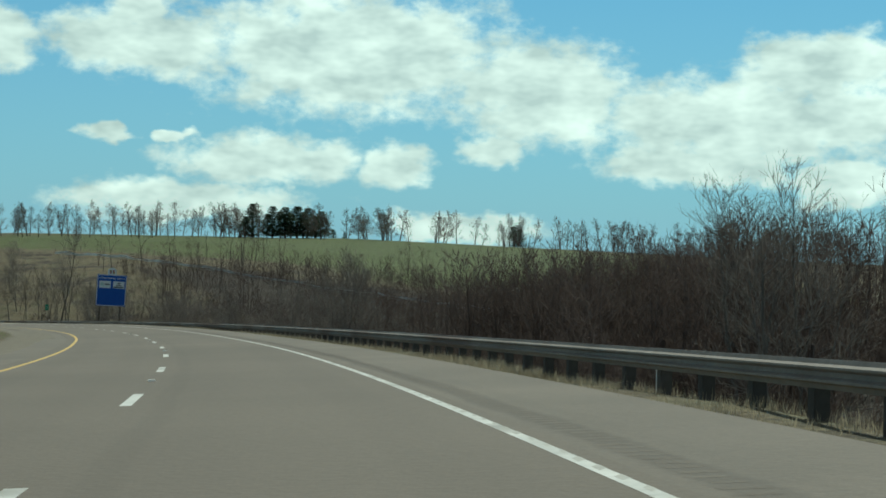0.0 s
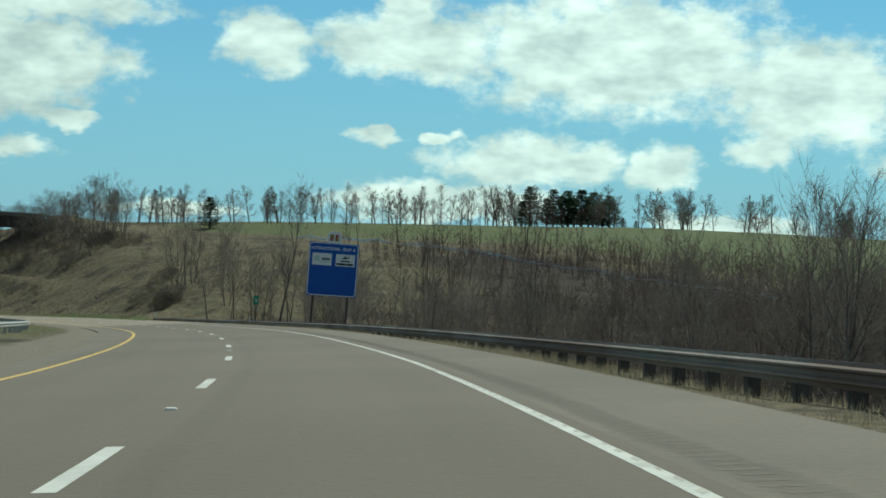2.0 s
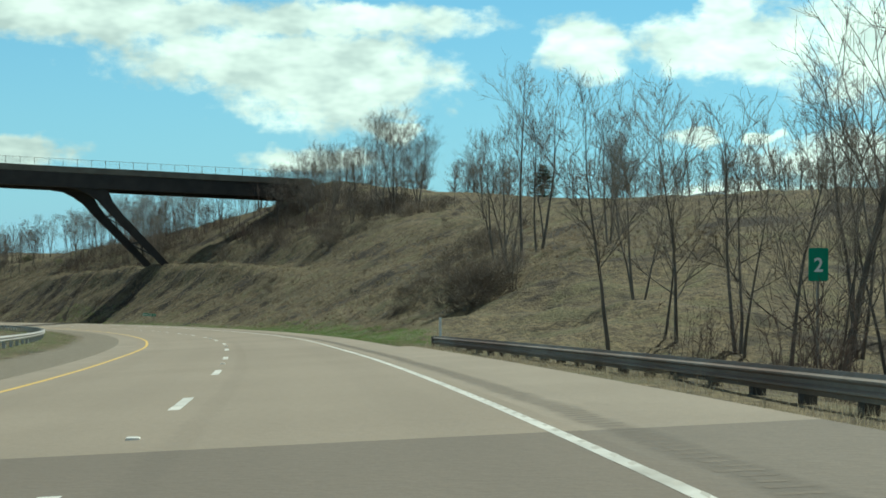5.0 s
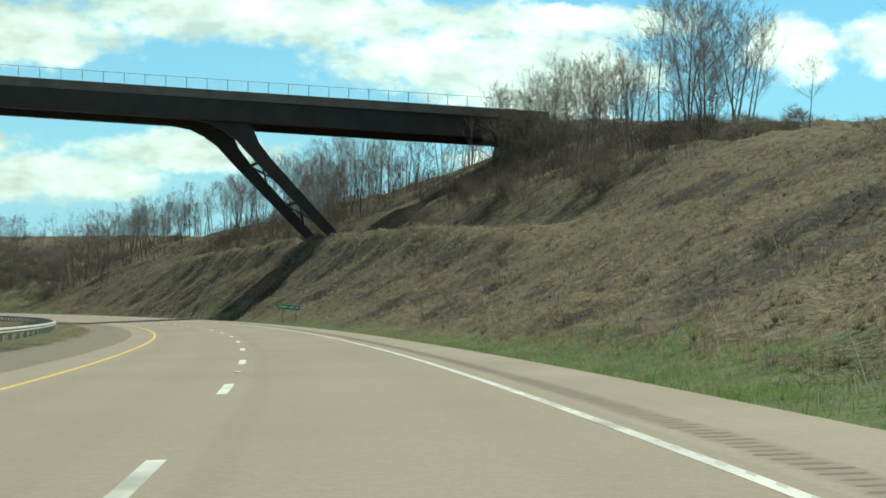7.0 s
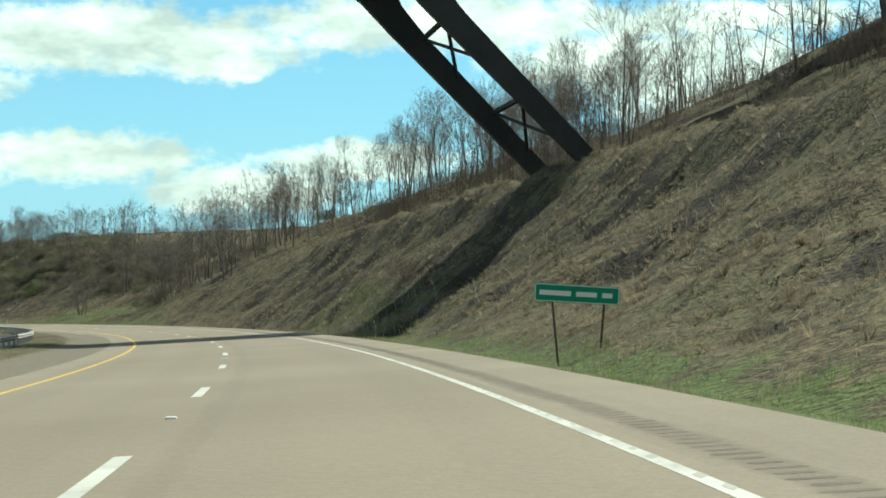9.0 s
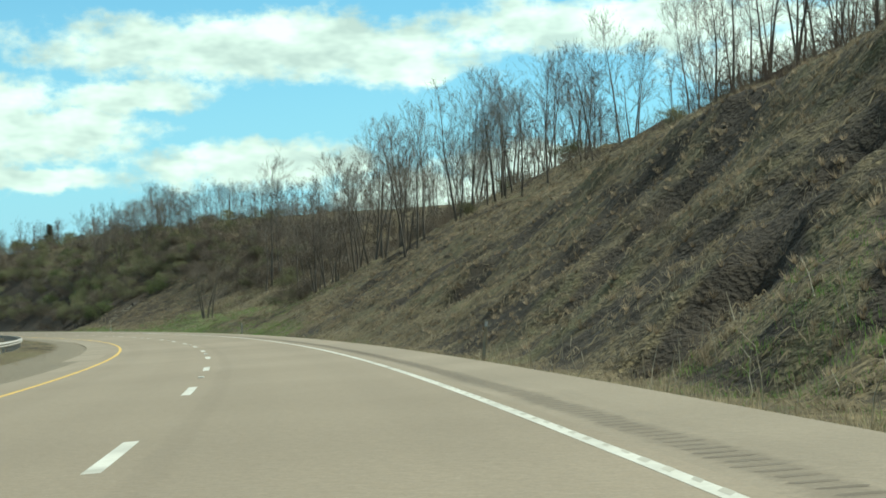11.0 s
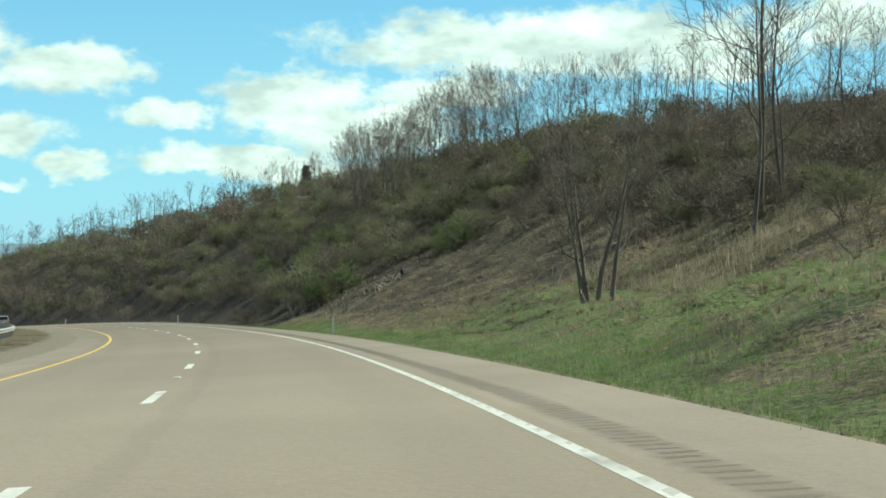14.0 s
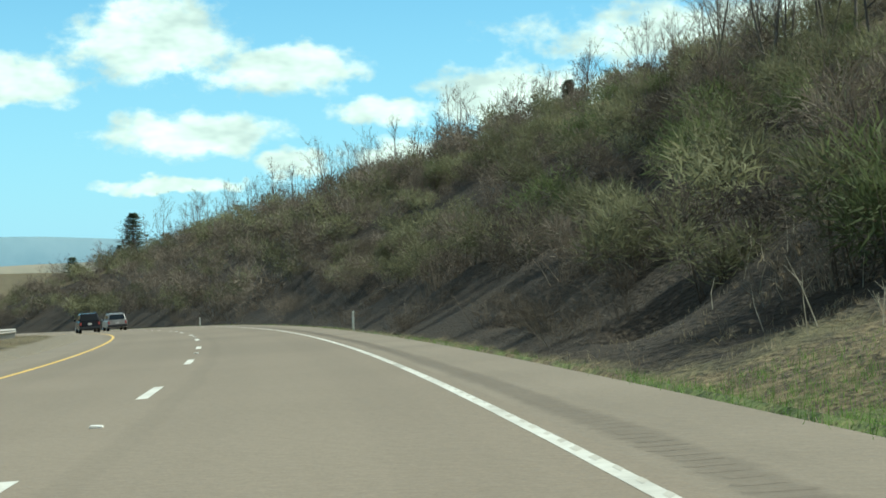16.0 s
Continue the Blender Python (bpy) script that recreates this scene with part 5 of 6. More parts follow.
scatter("woodland", "dense leafless grey-brown woodland", "woods", FAR_TREES, (
    (110, 138, 29, 58, 90, 10.5, 13.5), (92, 128, 38, 72, 80, 11, 14), (735, 830, 35, 46, 34, 4.0, 6.5), (40, 130, 52, 130, 230, 11, 15), (120, 138, 34, 60, 40, 10, 12), (138, 178, 48, 80, 70, 8, 10.5), (150, 200, 40, 115, 170, 8, 11), (150, 268, 34, 100, 260, 8, 11.5), (262, 345, 48, 95, 34, 6, 10), (440, 545, 32, 64, 60, 5, 9), (545, 680, 42, 60, 50, 7, 11),
    (690, 800, 42, 56, 60, 5, 8), (800, 1010, 28, 52, 110, 5.5, 8.5), (60, 300, 100, 150, 80, 8, 13), (482, 532, 27, 44, 60, 4, 7), (92, 126, 30, 50, 70, 9, 12)), WOODS, 21)


# ---- the ridge across the valley ----
RIDGE = []
for k in range(200):
    w = (rng.choice((0.05, 0.12, 0.2, 0.26, 0.34, 0.4, 0.44, 0.52, 0.58, 0.66, 0.75, 0.85)) + rng.gauss(0, 0.02)) if k < 140 else rng.random()
    RIDGE.append(road_place(-190 + 420 * w + rng.gauss(0, 3), 615 - 70 * w + rng.gauss(0, 14)))
RIDGE_TREES = [as_triangles(tv + cv, tf + [tuple(i + len(tv) for i in f) for f in cf], 10) for tv, tf, cv, cf in (
    bare_tree(random.Random(k), 10, limbs=16, spread=0.32, fuzz=3, coarse=True, clear=0.14, thick=1.9) for k in (91, 92, 93))]
scatter("hedgerow", "row of leafless trees on the ridge across the valley", "trees", RIDGE_TREES, ((0, 0, 0, 0, 0, 8, 13),), TWIG, 25, RIDGE)


def pine_mesh(seed, height):
    """Trunk and a pointed, ragged crown: whorls of boughs with flat sprays of needles."""
    rng = random.Random(seed)
    tv, tf, cv, cf = [], [], [], []
    tube_data(tv, tf, [(0, 0, -0.4), (0, 0, height * 0.5), (0.05, 0, height * 0.99)], [0.2, 0.13, 0.02], 7)
    z = height * 0.08
    while z < height * 0.99:
        q = z / height
        a0 = rng.uniform(0, 6.28)
        n = 6
        for j in range(n):
            a = a0 + 6.28 * j / n + rng.gauss(0, 0.25)
            ln = height * 0.27 * (1 - q) ** 0.7 * rng.uniform(0.55, 1.2) + 0.12
            tip = rng.uniform(0.05, 0.3)
            for g in range(8):
                w = (g + rng.random()) / 8
                c = Vector((math.cos(a) * ln * w, math.sin(a) * ln * w, z + ln * (tip * w - 0.25 * w * (1 - w)) + rng.gauss(0, 0.04)))
                sz = 0.26 + 0.2 * rng.random()
                for _ in range(3):
                    b = a + rng.gauss(0, 0.9)
                    v = Vector((math.cos(b), math.sin(b), rng.gauss(0.25, 0.35))).normalized() * sz * 1.5
                    e = Vector((-math.sin(b), math.cos(b), rng.gauss(0, 0.5))).normalized() * sz * 0.33
                    k = len(cv)
                    cv += [c - e, c + e, c + v]
                    cf.append((k, k + 1, k + 2))
        z += height * 0.042 * rng.uniform(0.7, 1.3)
    return mesh_from("trunk", tv, tf, BARK, True), mesh_from("crown", cv, cf, NEEDLES), height


PINES = [pine_mesh(31, 10), pine_mesh(32, 10), pine_mesh(33, 10)]


def pine(x, y, height, k=0, group="dark pines on the ridge", place=None, wide=1.3):
    s, u = place or road_place(x, y)
    trunk, crown, h0 = PINES[k]
    f = UNIT * height / h0
    t = thing("pine_tree", "dense dark green pine tree", "tree", group, m=pose(*ground_at(s, u, -0.2), 0, 0, x * 31 % 360) @ Matrix.Diagonal((f * wide, f * wide, f, 1)))
    part("trunk", trunk, t)
    part("crown", crown, t)


for k, (x, y, h) in enumerate(((-10, 574, 13), (-12.5, 570, 8), (-5, 576, 9), (-2.5, 572, 12), (0, 579, 10), (2, 573, 11.8), (4.5, 582, 9.5), (6.5, 577, 12), (9, 581, 10), (11, 586, 11.5), (13, 582, 8.5), (15.5, 588, 10.5), (21, 600, 4.0), (26, 604, 3.2), (-112, 560, 10), (88, 565, 8), (91, 567, 7))):
    pine(x, y, h, k % 3, wide=1.95 if -1 < x < 25 else 1.7)
pine(0, 0, 5.2, 0, "dark pines on the ridge", (816, 45))
pine(4, 0, 5.5, 1, "dark pines on the ridge", (821, 47))
pine(9, 0, 8.5, 1, "dark pines beyond the brush", (953, 34), 1.7)
pine(2, 0, 8, 0, "dark pines beyond the brush", (990, 36), 1.7)
pine(5, 0, 7, 0, "dark pines beyond the brush", (975, 40))


# ---- brush ----
def bush_lists(seed, stems=22, twigs=15, leaves=0, thin=0.0032, flat=False, upright=0.0):
    """A twiggy thicket one unit high: lists for its stems and for its twigs with their buds."""
    rng = random.Random(seed)
    sv, sf, verts, faces = [], [], [], []
    for _ in range(stems):
        a = rng.uniform(0, 6.28)
        p = Vector((math.cos(a), math.sin(a), 0)) * rng.uniform(0, 0.4) - Vector((0, 0, 0.05))
        loose = 1 - upright
        d = Vector((p.x * 1.5 * loose + rng.gauss(0, 0.08 + 0.17 * loose), p.y * 1.5 * loose + rng.gauss(0, 0.08 + 0.17 * loose), 1)).normalized()
        ln = rng.uniform(0.55, 0.95)
        pts = [p, p + d * ln * 0.5, p + d * ln + Vector((rng.gauss(0, 0.08), rng.gauss(0, 0.08), 0))]
        if flat:
            k = len(sv)
            o = d.orthogonal().normalized() * (0.0055 - 0.002 * upright)
            sv += [pts[0] - o, pts[0] + o, pts[2]]
            sf.append((k, k + 1, k + 2))
        else:
            tube_data(sv, sf, pts, [0.005, 0.0035, 0.001], 3, False)
        for g in range(twigs):
            c = pts[0].lerp(pts[2], rng.uniform(0.15, 1))
            e = (d + Vector((rng.gauss(0, 0.8 - 0.35 * upright), rng.gauss(0, 0.8 - 0.35 * upright), rng.gauss(-0.1 + 0.4 * upright, 0.5)))).normalized()
            l2 = rng.uniform(0.1, 0.32) * (1 - 0.35 * upright)
            sd = e.orthogonal().normalized() * thin
            k = len(verts)
            verts += [c - sd, c + sd, c + e * l2]
            faces.append((k, k + 1, k + 2))
            for _ in range(3):
                e2 = (e + Vector((rng.gauss(0, 0.8), rng.gauss(0, 0.8), rng.gauss(0, 0.6)))).normalized()
                c2 = c + e * l2 * rng.uniform(0.2, 0.9)
                k = len(verts)
                verts += [c2 - sd, c2 + sd, c2 + e2 * l2 * rng.uniform(0.4, 0.8)]
                faces.append((k, k + 1, k + 2))
                for _ in range(leaves):
                    c3 = c2 + e2 * l2 * rng.uniform(0.1, 0.7)
                    v = Vector((rng.gauss(0, 1), rng.gauss(0, 1), rng.gauss(0, 1))).normalized() * 0.011
                    o = v.orthogonal() * 0.6
                    k = len(verts)
                    verts += [c3 - o, c3 + o, c3 + v * 1.6]
                    faces.append((k, k + 1, k + 2))
    return sv, sf, verts, faces


def mound_lists(seed, n, half, stems=14):
    """A rounded bush one unit high: stems below, and lobes thick with fine twigs and buds."""
    rng = random.Random(seed)
    sv, sf, verts, faces = [], [], [], []
    lobes = []
    for _ in range(8):
        a, q = rng.uniform(0, 6.28), rng.uniform(0, 0.45)
        lobes.append((Vector((math.cos(a) * q, math.sin(a) * q, rng.uniform(0.3, 0.72) - 0.35 * q)), rng.uniform(0.2, 0.32)))
    for k in range(stems):
        c, r = lobes[k % 8]
        p = Vector((c.x * 0.3 + rng.gauss(0, 0.06), c.y * 0.3 + rng.gauss(0, 0.06), -0.06))
        tube_data(sv, sf, [p, p.lerp(c, 0.6) + Vector((0, 0, 0.03)), c + Vector((rng.gauss(0, 0.1), rng.gauss(0, 0.1), r * 0.7))], [0.007, 0.005, 0.001], 3, False)
    for _ in range(n):
        c, r = rng.choice(lobes)
        d = Vector((rng.gauss(0, 1), rng.gauss(0, 1), rng.gauss(0.25, 0.9))).normalized()
        p = c + d * r * rng.uniform(0.35, 0.95)
        e = (d * 0.8 + Vector((rng.gauss(0, 0.45), rng.gauss(0, 0.45), rng.gauss(0.35, 0.4)))).normalized()
        sd = e.cross(Vector((rng.gauss(0, 1), rng.gauss(0, 1), rng.gauss(0, 1)))).normalized() * half * rng.uniform(0.6, 1.4)
        k = len(verts)
        verts += [p - sd, p + sd, p + e * rng.uniform(0.06, 0.2)]
        faces.append((k, k + 1, k + 2))
    return sv, sf, verts, faces


def mound_proto(mat, *args):
    sv, sf, tv, tf = mound_lists(*args)
    return mesh_from("stems", sv, sf, BRUSH), mesh_from("twigs", tv, tf, mat)


def mound_shape(*args):
    sv, sf, tv, tf = mound_lists(*args)
    return as_triangles(sv + tv, sf + [tuple(i + len(sv) for i in f) for f in tf], 1)


def bush_proto(mat, *args, **kw):
    sv, sf, tv, tf = bush_lists(*args, **kw)
    return mesh_from("stems", sv, sf, BRUSH), mesh_from("twigs", tv, tf, mat)


def bush_shape(*args):
    sv, sf, tv, tf = bush_lists(*args)
    return as_triangles(sv + tv, sf + [tuple(i + len(sv) for i in f) for f in tf], 1)


BUSHES = [bush_proto(BRUSH, 41), bush_proto(BRUSH, 42), bush_proto(BUDS, 43, leaves=1), bush_proto(BUDS, 44, leaves=1), bush_proto(BRUSH, 45, 48, 24, 0, 0.003), mound_proto(BUDS, 141, 1500, 0.006), mound_proto(BUDS, 142, 1300, 0.006), mound_proto(BRUSH, 143, 1400, 0.005), mound_proto(FRESH, 144, 1300, 0.0065)]
BUSH_LABELS = ["leafless brown thicket bush", "leafless brown thicket bush", "grey-green bush just coming into leaf", "grey-green bush just coming into leaf", "large dense leafless dark brown bush", "rounded grey-green bush just coming into leaf", "rounded grey-green bush just coming into leaf", "rounded leafless grey-brown bush", "rounded bush in fresh green leaf"]


def bush(k, s, u, height, group="", wide=1.2):
    f = UNIT * height
    w = f * wide
    b = thing("bush", BUSH_LABELS[k], "bush", group, m=pose(*ground_at(s, u, -0.1), rng.uniform(-8, 8), rng.uniform(-8, 8), rng.uniform(0, 360)) @ Matrix.Diagonal((w, w, f, 1)))
    part("trunk", BUSHES[k][0], b)
    part("crown", BUSHES[k][1], b)


for k, s, u, h in ((7, 287, 12.4, 2.9), (7, 288.5, 13.4, 3.1), (7, 286, 11.8, 2.0), (7, 289.5, 14.4, 2.7), (7, 287.5, 13.2, 2.6), (7, 301, 10.7, 1.1), (7, 302.5, 11.8, 1.4), (7, 304, 12.9, 1.7), (7, 307, 14.6, 1.9), (7, 310, 16.6, 2.0), (7, 314, 18.5, 2.3), (7, 318, 20.5, 2.4), (7, 323, 22.5, 2.4), (7, 328, 24.5, 2.2),
                   (4, 449, 41, 3.0), (4, 450, 43, 3.4), (4, 447, 39, 2.6), (4, 452, 45, 3.4), (0, 362, 9.3, 1.3), (1, 376, 14.7, 1.4), (0, 468, 11.5, 1.9), (0, 500, 11.2, 1.3), (0, 698, 10.4, 1.3), (4, 600, 14.5, 1.6), (4, 602, 15.3, 2.0), (0, 604, 14.2, 1.5),
                   (4, 612, 19, 2.2), (0, 630, 19, 2.2), (7, 335, 30, 1.5), (7, 616, 16.6, 2.0), (5, 607, 15.2, 1.8), (7, 599, 18.5, 1.9), (5, 612, 14.6, 1.6)):
    bush(k, s, u, h, "bushes at the foot of the slope")
for s0, s1, u0, u1, n, h0, h1, kinds, group in (
        (392, 455, 27, 46, 34, 1.8, 3.2, (0, 7, 7), "thicket by the bridge"),
        (688, 730, 9.5, 30, 52, 1.4, 2.8, (0, 2, 5, 6, 7, 7, 8), "brush on the slope"),
        (692, 790, 11, 30, 76, 1.5, 3.3, (0, 2, 5, 5, 6, 6, 7, 7, 7, 8), "brush on the slope"),
        (700, 830, 5.6, 9, 24, 0.6, 1.5, (0, 1), "low brush on the bank"),
        (330, 400, 12, 45, 14, 0.6, 1.2, (0, 1), "small shrubs on the slope"),
        (597, 690, 20, 38, 32, 1.4, 2.9, (0, 1, 5, 7, 7), "thicket under the trees"),
        (545, 600, 24, 36, 10, 1.4, 2.6, (0, 7, 5), "thicket under the trees")):
    for _ in range(n):
        bush(rng.choice(kinds), rng.uniform(s0, s1), rng.uniform(u0, u1), rng.uniform(h0, h1), group, rng.uniform(0.9, 1.5))
for k in range(26):
    s = 694 + 3.2 * k + rng.uniform(-1, 1)
    bush((5, 7, 6, 7)[k % 4], s, 9.6 + rng.uniform(-0.6, 1.6), rng.uniform(2.0, 3.0), "brush over the bank", rng.uniform(0.9, 1.3))
BROWN = [bush_shape(k, 22, 5, 0, 0.0038, True, 0.2) for k in (71, 72, 73)]
scatter("undergrowth", "leafless brown undergrowth in the woods and on the slopes", "brush", BROWN, (
    (30, 265, 15, 60, 280, 1.4, 3.0), (30, 265, 8.5, 15, 60, 0.6, 1.3), (455, 545, 26, 55, 90, 1.6, 3), (475, 535, 25, 34, 70, 1.8, 3.2), (535, 690, 26, 50, 80, 1.6, 3), (790, 1020, 7, 44, 90, 2.8, 5.2), (690, 800, 26, 46, 50, 2, 4), (700, 840, 5.8, 12, 120, 0.6, 1.5), (694, 800, 8, 26, 70, 1.2, 2.4), (592, 690, 20, 46, 150, 1.5, 3.0), (650, 760, 36, 60, 90, 2, 3.6), (40, 110, 60, 130, 60, 3, 5), (390, 452, 23, 46, 90, 1.4, 3)), BRUSH, 22)
THICKET = [bush_shape(k, 16, 5, 0, 0.0032, True, 0.85) for k in (76, 77, 78)]
scatter("thicket", "dense dark leafless scrub filling the woods", "brush", THICKET, (
    (40, 150, 24, 130, 420, 5, 9), (150, 262, 12, 34, 160, 2, 4), (150, 270, 30, 90, 420, 3, 5.5), (225, 320, 50, 125, 330, 3, 6.5), (655, 704, 24, 36, 110, 1.6, 3.0), (405, 452, 26, 44, 80, 2, 4), (480, 535, 22, 42, 150, 1.6, 3.2), (90, 130, 24, 42, 120, 5, 8), (92, 136, 30, 62, 130, 7, 10)), WOODS, 24)
FAR_MOUNDS = [mound_shape(k, 420, 0.011, 6) for k in (151, 152, 153)]
scatter("budding_brush", "grey-green brush coming into leaf on the far slope", "brush", FAR_MOUNDS, ((790, 1020, 8, 46, 200, 2.4, 4.6), (697, 800, 11, 34, 90, 1.4, 2.8), (700, 800, 30, 46, 50, 2, 3.6), (660, 704, 23.5, 33, 34, 1.4, 2.6)), BUDS, 23)
scatter("brown_brush", "rounded leafless grey-brown brush on the far slope", "brush", FAR_MOUNDS, ((790, 1020, 8, 46, 240, 2.2, 4.6), (697, 800, 10, 34, 90, 1.4, 2.8), (620, 700, 26, 44, 90, 1.6, 3.0), (652, 704, 23, 32, 70, 1.5, 2.8), (700, 800, 30, 46, 50, 2, 3.6)), BRUSH, 26)


# ---- grass ----
def grass(name, label, zones, mat, seed):
    """Tufts of bent blades over stretches (s0, s1, u0, u1, tufts, low, high), thicker in patches, joined in one mesh."""
    r = np.random.RandomState(seed)
    out = []
    for s0, s1, u0, u1, n, lo, hi in zones:
        s, u = r.uniform(s0, s1, 2 * n), r.uniform(u0, u1, 2 * n)
        x, y, _ = at(s, u)
        patch = np.sin(x * 1.3 + 2 * np.sin(y * 0.7)) * np.sin(y * 1.6 + 1.5 * np.sin(x * 0.8)) + 0.6 * np.sin(x * 0.35 + y * 0.2)
        keep = (patch + r.uniform(-1, 1, 2 * n) > 0) & ((u < 0) | (u > edge(s) + np.interp(s, [256, 260], [2.36, 1.95])))
        s, u, x, y = s[keep], u[keep], x[keep], y[keep]
        n = len(s)
        z = land(s, u)
        h = UNIT * r.uniform(lo, hi, n)
        for _ in range(9):
            a, lean = r.uniform(0, 6.28, n), r.uniform(0.25, 1.0, n)
            bx, by = x + r.normal(0, 0.13, n), y + r.normal(0, 0.13, n)
            w = 0.004 + 0.006 * h
            hh = h * r.uniform(0.6, 1.1, n)
            dx, dy = np.cos(a), np.sin(a)
            p0 = np.stack([bx - dy * w, by + dx * w, z - 0.05], 1)
            p1 = np.stack([bx + dy * w, by - dx * w, z - 0.05], 1)
            p2 = np.stack([bx + dx * lean * hh, by + dy * lean * hh, z + hh * (1.05 - 0.6 * lean)], 1)
            out.append(np.stack([p0, p1, p2], 1).reshape(-1, 3))
    v = np.concatenate(out)
    tagged(new(name, mesh_from(name, v, np.arange(len(v)).reshape(-1, 3).tolist(), mat)), label, "grass", kind="stuff")


def mats(name, label, zones, mat, seed):
    """Clumps of long dead blades bent over and hanging down the slope, joined in one mesh."""
    r = np.random.RandomState(seed)
    verts, faces, base = [], [], 0
    for s0, s1, u0, u1, n, lo, hi in zones:
        s, u = r.uniform(s0, s1, 2 * n), r.uniform(u0, u1, 2 * n)
        x, y, _ = at(s, u)
        patch = np.sin(x * 0.9 + 2 * np.sin(y * 0.5)) * np.sin(y * 1.1 + 1.5 * np.sin(x * 0.6)) + 0.5 * np.sin(x * 2.3 + y * 1.7) * np.sin(y * 2.6 - x)
        keep = (patch + r.uniform(-0.7, 0.7, 2 * n) > 0.1) & (gullies(s, u) < 0.25)
        s, u = s[keep], u[keep]
        n = len(s)
        size = UNIT * r.uniform(lo, hi, n)
        for _ in range(10):
            su, ss = u + r.normal(0, 0.22, n), s + r.normal(0, 0.22, n)
            ln = size * r.uniform(0.6, 1.2, n)
            a = r.normal(0, 1.1, n)
            du, ds = -np.cos(a) * ln, np.sin(a) * ln
            w = 0.009 + 0.01 * ln
            rows = []
            for q, lift in ((0.0, -0.03), (0.45, 0.24), (1.0, 0.04)):
                px, py, _ = at(ss + ds * q, su + du * q)
                rows.append((px, py, land(ss + ds * q, su + du * q) + lift * ln))
            (ax, ay, az), (bx, by, bz), (cx, cy, cz) = rows
            h = axis(ss)[3] + a
            ox, oy = -np.sin(h) * w, np.cos(h) * w
            v = np.stack([np.stack(c, 1) for c in ((ax - ox, ay - oy, az), (ax + ox, ay + oy, az), (bx + ox, by + oy, bz), (bx - ox, by - oy, bz), (cx, cy, cz))], 1)
            verts.append(v.reshape(-1, 3))
            k = base + 5 * np.arange(n)
            faces += np.stack([k, k + 1, k + 2, k + 3], 1).tolist() + np.stack([k + 3, k + 2, k + 4], 1).tolist()
            base += 5 * n
    tagged(new(name, mesh_from(name, np.concatenate(verts), faces, mat)), label, "grass", kind="stuff")


def tussocks(name, label, zones, mat, seed):
    """Low domed tufts: blades that rise from one root and droop outwards, joined in one mesh."""
    r = np.random.RandomState(seed)
    verts, tones = [], []
    for s0, s1, u0, u1, n, lo, hi in zones:
        s, u = r.uniform(s0, s1, n), r.uniform(u0, u1, n)
        x, y, _ = at(s, u)
        z = land(s, u)
        size = UNIT * r.uniform(lo, hi, n) * r.uniform(0.7, 1.3, n)
        tone = r.uniform(-0.5, 0.5, n)
        for k in range(18):
            a = k * 2.4 + r.uniform(-0.5, 0.5, n)
            reach, rise = size * r.uniform(0.5, 1.1, n), size * r.uniform(0.35, 0.95, n)
            dx, dy = np.cos(a), np.sin(a)
            w = 0.008 + 0.025 * size
            bx, by = x + dx * size * 0.1, y + dy * size * 0.1
            for q in ((bx - dy * w, by + dx * w, z - 0.05), (bx + dy * w, by - dx * w, z - 0.05), (x + dx * reach, y + dy * reach, z + rise)):
                verts.append(np.stack(q, 1))
            tones.append(np.repeat(tone, 3))
    v = np.concatenate([np.stack(verts[i:i + 3], 1).reshape(-1, 3) for i in range(0, len(verts), 3)])
    me = mesh_from(name, v, np.arange(len(v)).reshape(-1, 3).tolist(), mat)
    me.attributes.new("tone", "FLOAT", "POINT").data.foreach_set("value", np.concatenate(tones).astype(np.float32))
    tagged(new(name, me), label, "grass", kind="stuff")


tussocks("tussocks", "brown tussocks of dead grass on the cut slope", ((285, 400, 6.8, 30, 5600, 0.1, 0.26), (400, 575, 7.2, 28, 9000, 0.1, 0.26), (575, 700, 8.5, 26, 3200, 0.1, 0.24)), TUSSOCK, 12)
mats("matted_grass", "matted dead grass hanging in clumps on the slope", ((285, 400, 6.5, 28, 1700, 0.3, 0.65), (400, 560, 6.0, 26, 3400, 0.3, 0.65), (560, 700, 7, 26, 1500, 0.3, 0.6)), DEAD, 9)
grass("dry_grass", "pale dry grass in tufts on the verge and slope", (
    (-10, 266, 4.6, 8.5, 3600, 0.12, 0.34), (-10, 262, 4.5, 6.2, 4600, 0.1, 0.26), (262, 700, 4.2, 9, 6500, 0.08, 0.3), (255, 860, 3.75, 4.5, 3600, 0.05, 0.15), (462, 495, 4.4, 5.6, 260, 0.3, 0.6), (452, 464, 6.0, 8.6, 60, 0.5, 1.1), (280, 560, 7, 30, 4200, 0.15, 0.45), (535, 555, 5.2, 7.5, 260, 0.3, 0.7),
    (560, 660, 8, 30, 2200, 0.2, 0.5), (660, 700, 6.5, 24, 800, 0.12, 0.35), (640, 658, 17, 24, 500, 0.6, 1.2),
    (-10, 900, -15, -8.8, 3600, 0.08, 0.25), (250, 520, -15, -8.6, 2600, 0.06, 0.2), (540, 900, -15, -12, 1400, 0.3, 0.6), (300, 400, 30, 50, 2000, 0.2, 0.5)), STRAW, 7)
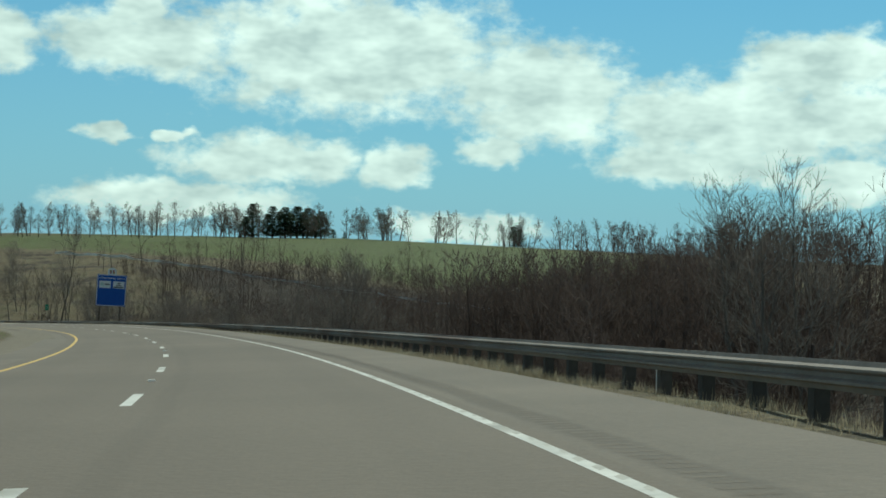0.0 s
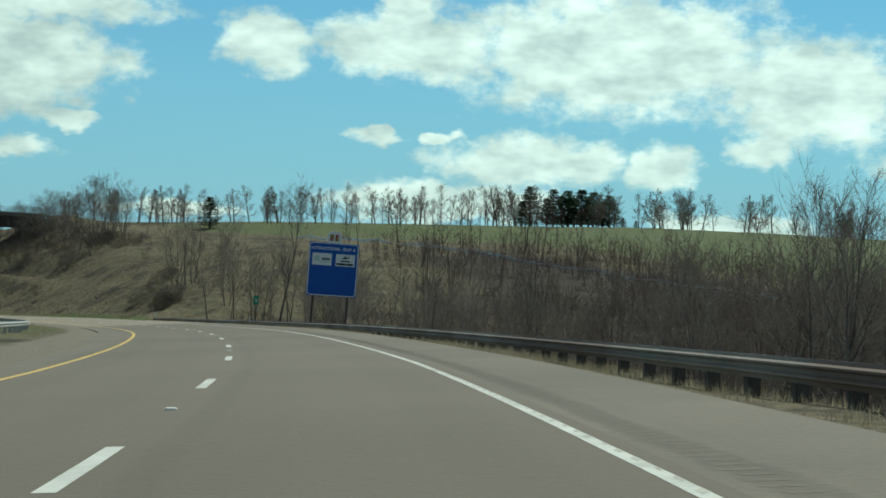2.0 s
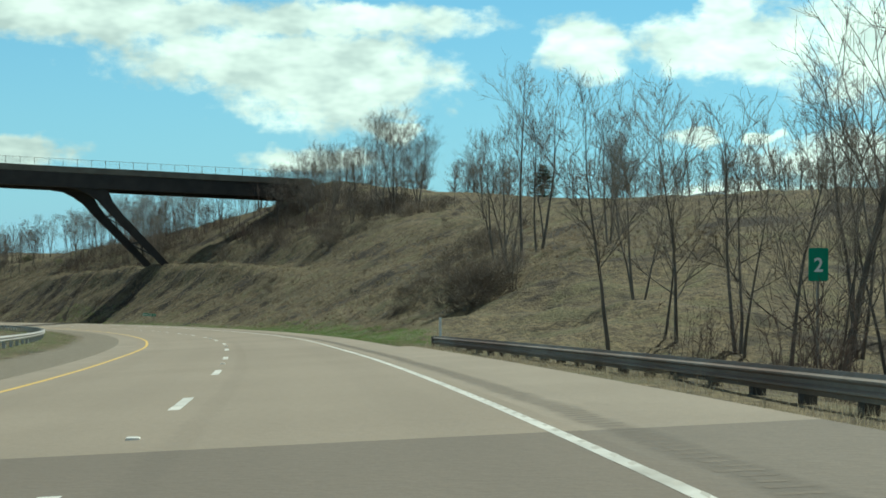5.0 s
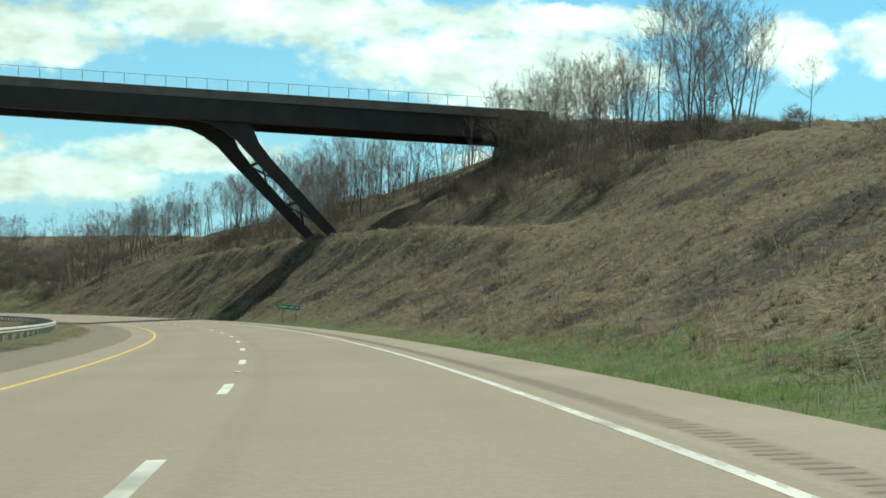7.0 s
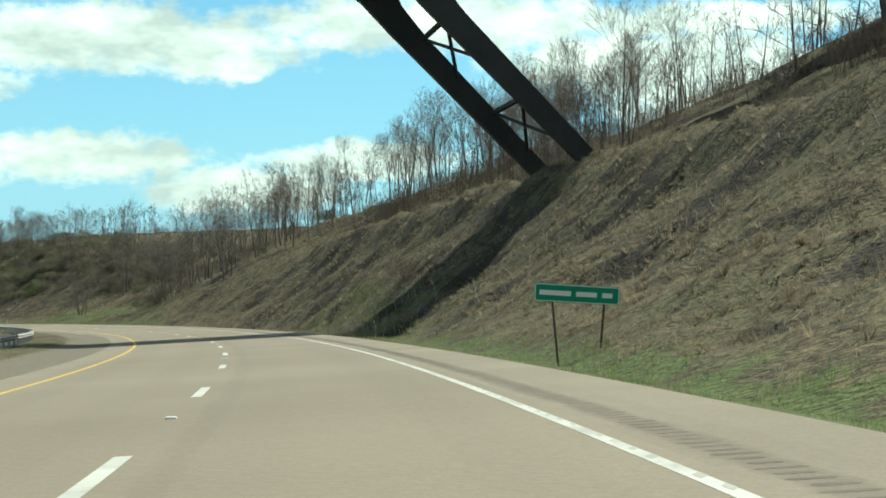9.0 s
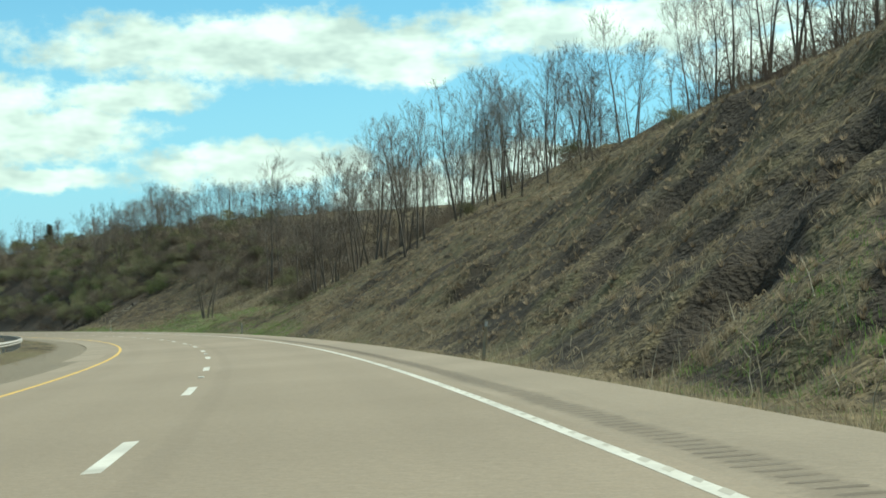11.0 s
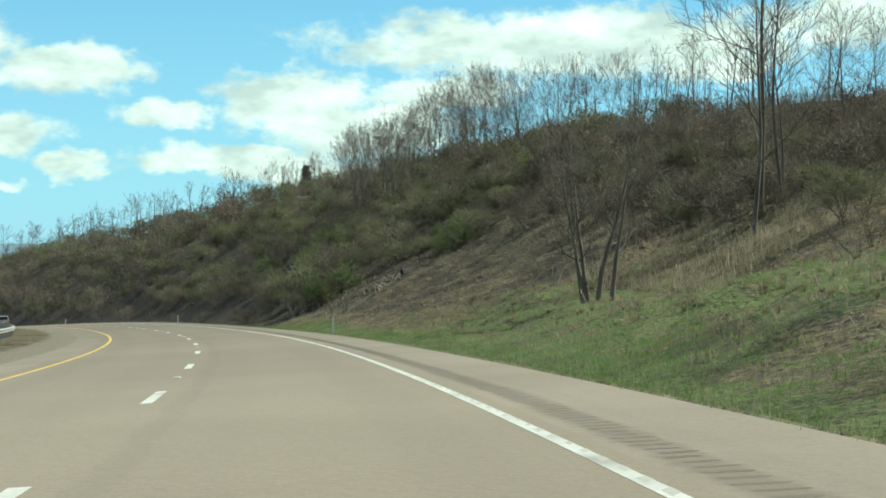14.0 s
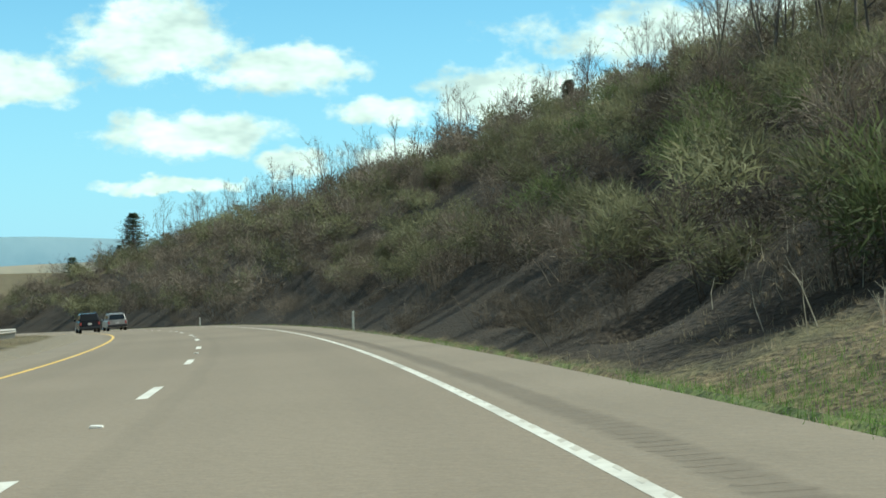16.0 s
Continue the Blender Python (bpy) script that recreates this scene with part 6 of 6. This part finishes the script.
grass("green_grass", "fresh green grass along the foot of the slope", (
    (262, 345, 4.3, 8.2, 5200, 0.05, 0.2), (345, 445, 4.3, 6.6, 2800, 0.05, 0.17), (445, 560, 4.3, 6.5, 900, 0.05, 0.15), (440, 485, 6.0, 11, 1500, 0.1, 0.3), (560, 660, 3.9, 8, 6200, 0.06, 0.2), (580, 660, 8, 16, 5200, 0.05, 0.17), (655, 690, 3.7, 7.8, 3200, 0.05, 0.19), (685, 860, 3.6, 5.2, 2200, 0.05, 0.15), (-10, 480, -15, -9, 2600, 0.06, 0.2)), BLADE, 8)


# ---- the wash-out with its drain ----
def drain(s, u):
    """A short dark pipe that comes out of the slope, with broken canes below it."""
    d = thing("drain_pipe", "dark drain pipe mouth in the eroded slope", "drain", m=pose(*ground_at(s, u, -0.1), 0, -6, math.degrees(axis(s)[3])))
    bm = bmesh.new()
    rings = []
    for x, r in ((-0.2, 0.5), (-0.2, 0.42), (2.2, 0.42)):
        rings.append([bm.verts.new((x, r * math.cos(a), r * math.sin(a))) for a in np.linspace(0, 2 * math.pi, 20, endpoint=False)])
    outer = [bm.verts.new((2.2, 0.5 * math.cos(a), 0.5 * math.sin(a))) for a in np.linspace(0, 2 * math.pi, 20, endpoint=False)]
    for a, b in ((rings[0], rings[1]), (rings[1], rings[2]), (outer, rings[0])):
        for i in range(20):
            bm.faces.new((a[i], a[(i + 1) % 20], b[(i + 1) % 20], b[i]))
    bm.faces.new(rings[2])
    me = bpy.data.meshes.new("pipe")
    bm.to_mesh(me)
    bm.free()
    me.materials.append(GIRDER)
    part("pipe", me, d)


def canes(name, label, line, n, lo, hi, spread, mat, seed):
    """Pale broken stalks lying about a line down the slope, joined in one mesh."""
    r = random.Random(seed)
    verts, faces = [], []
    for _ in range(n):
        q = r.random()
        s = line[0][0] + (line[1][0] - line[0][0]) * q + r.gauss(0, spread)
        u = line[0][1] + (line[1][1] - line[0][1]) * q + r.gauss(0, spread)
        a, ln = r.uniform(0, 6.28), r.uniform(lo, hi)
        p = Vector(ground_at(s, u, r.uniform(0.0, 0.12)))
        e = Vector(ground_at(s + math.sin(a) * ln, u + math.cos(a) * ln, r.uniform(0.02, 0.35)))
        tube_data(verts, faces, [p, e], [0.014, 0.008], 4)
    tagged(new(name, mesh_from(name, verts, faces, mat)), label, "dead stalks", kind="stuff")


def standing_stalks(name, label, zones, mat, seed):
    """Dead weed stalks that stand or lean, some with a side branch, joined in one mesh."""
    r = random.Random(seed)
    verts, faces = [], []
    for s0, s1, u0, u1, n, lo, hi in zones:
        for _ in range(n):
            p = Vector(ground_at(r.uniform(s0, s1), r.uniform(u0, u1), -0.05))
            h = r.uniform(lo, hi)
            e = p + Vector((r.gauss(0, 0.22) * h, r.gauss(0, 0.22) * h, h))
            mid = p.lerp(e, 0.55) + Vector((r.gauss(0, 0.04), r.gauss(0, 0.04), 0))
            tube_data(verts, faces, [p, mid, e], [0.011, 0.008, 0.003], 3, False)
            for _ in range(r.randint(0, 3)):
                q = mid.lerp(e, r.random())
                tube_data(verts, faces, [q, q + Vector((r.gauss(0, 0.18), r.gauss(0, 0.18), r.uniform(0.08, 0.3))) * h], [0.005, 0.002], 3, False)
    tagged(new(name, mesh_from(name, verts, faces, mat)), label, "dead stalks", kind="stuff")


standing_stalks("weed_stalks", "pale dead weed stalks standing on the slope and verge", ((448, 466, 5.2, 10, 70, 0.4, 1.3), (466, 500, 5.0, 9, 40, 0.3, 0.8), (330, 440, 7, 16, 60, 0.4, 1.0), (638, 660, 16, 23, 120, 0.7, 1.3), (676, 700, 7, 12, 60, 0.5, 1.1), (600, 640, 9, 16, 40, 0.4, 0.9), (300, 345, 6, 12, 40, 0.3, 0.8)), CANE, 53)
drain(688.0, 14.9)
canes("broken_stalks", "pale broken stalks in the wash-out below the drain", ((687.4, 14.0), (682.0, 9.9)), 170, 0.25, 0.7, 0.35, CANE, 51)
canes("dead_stalks", "pale dead stalks by the road edge", ((459, 6.4), (463, 4.8)), 26, 0.2, 0.45, 0.35, CANE, 52)
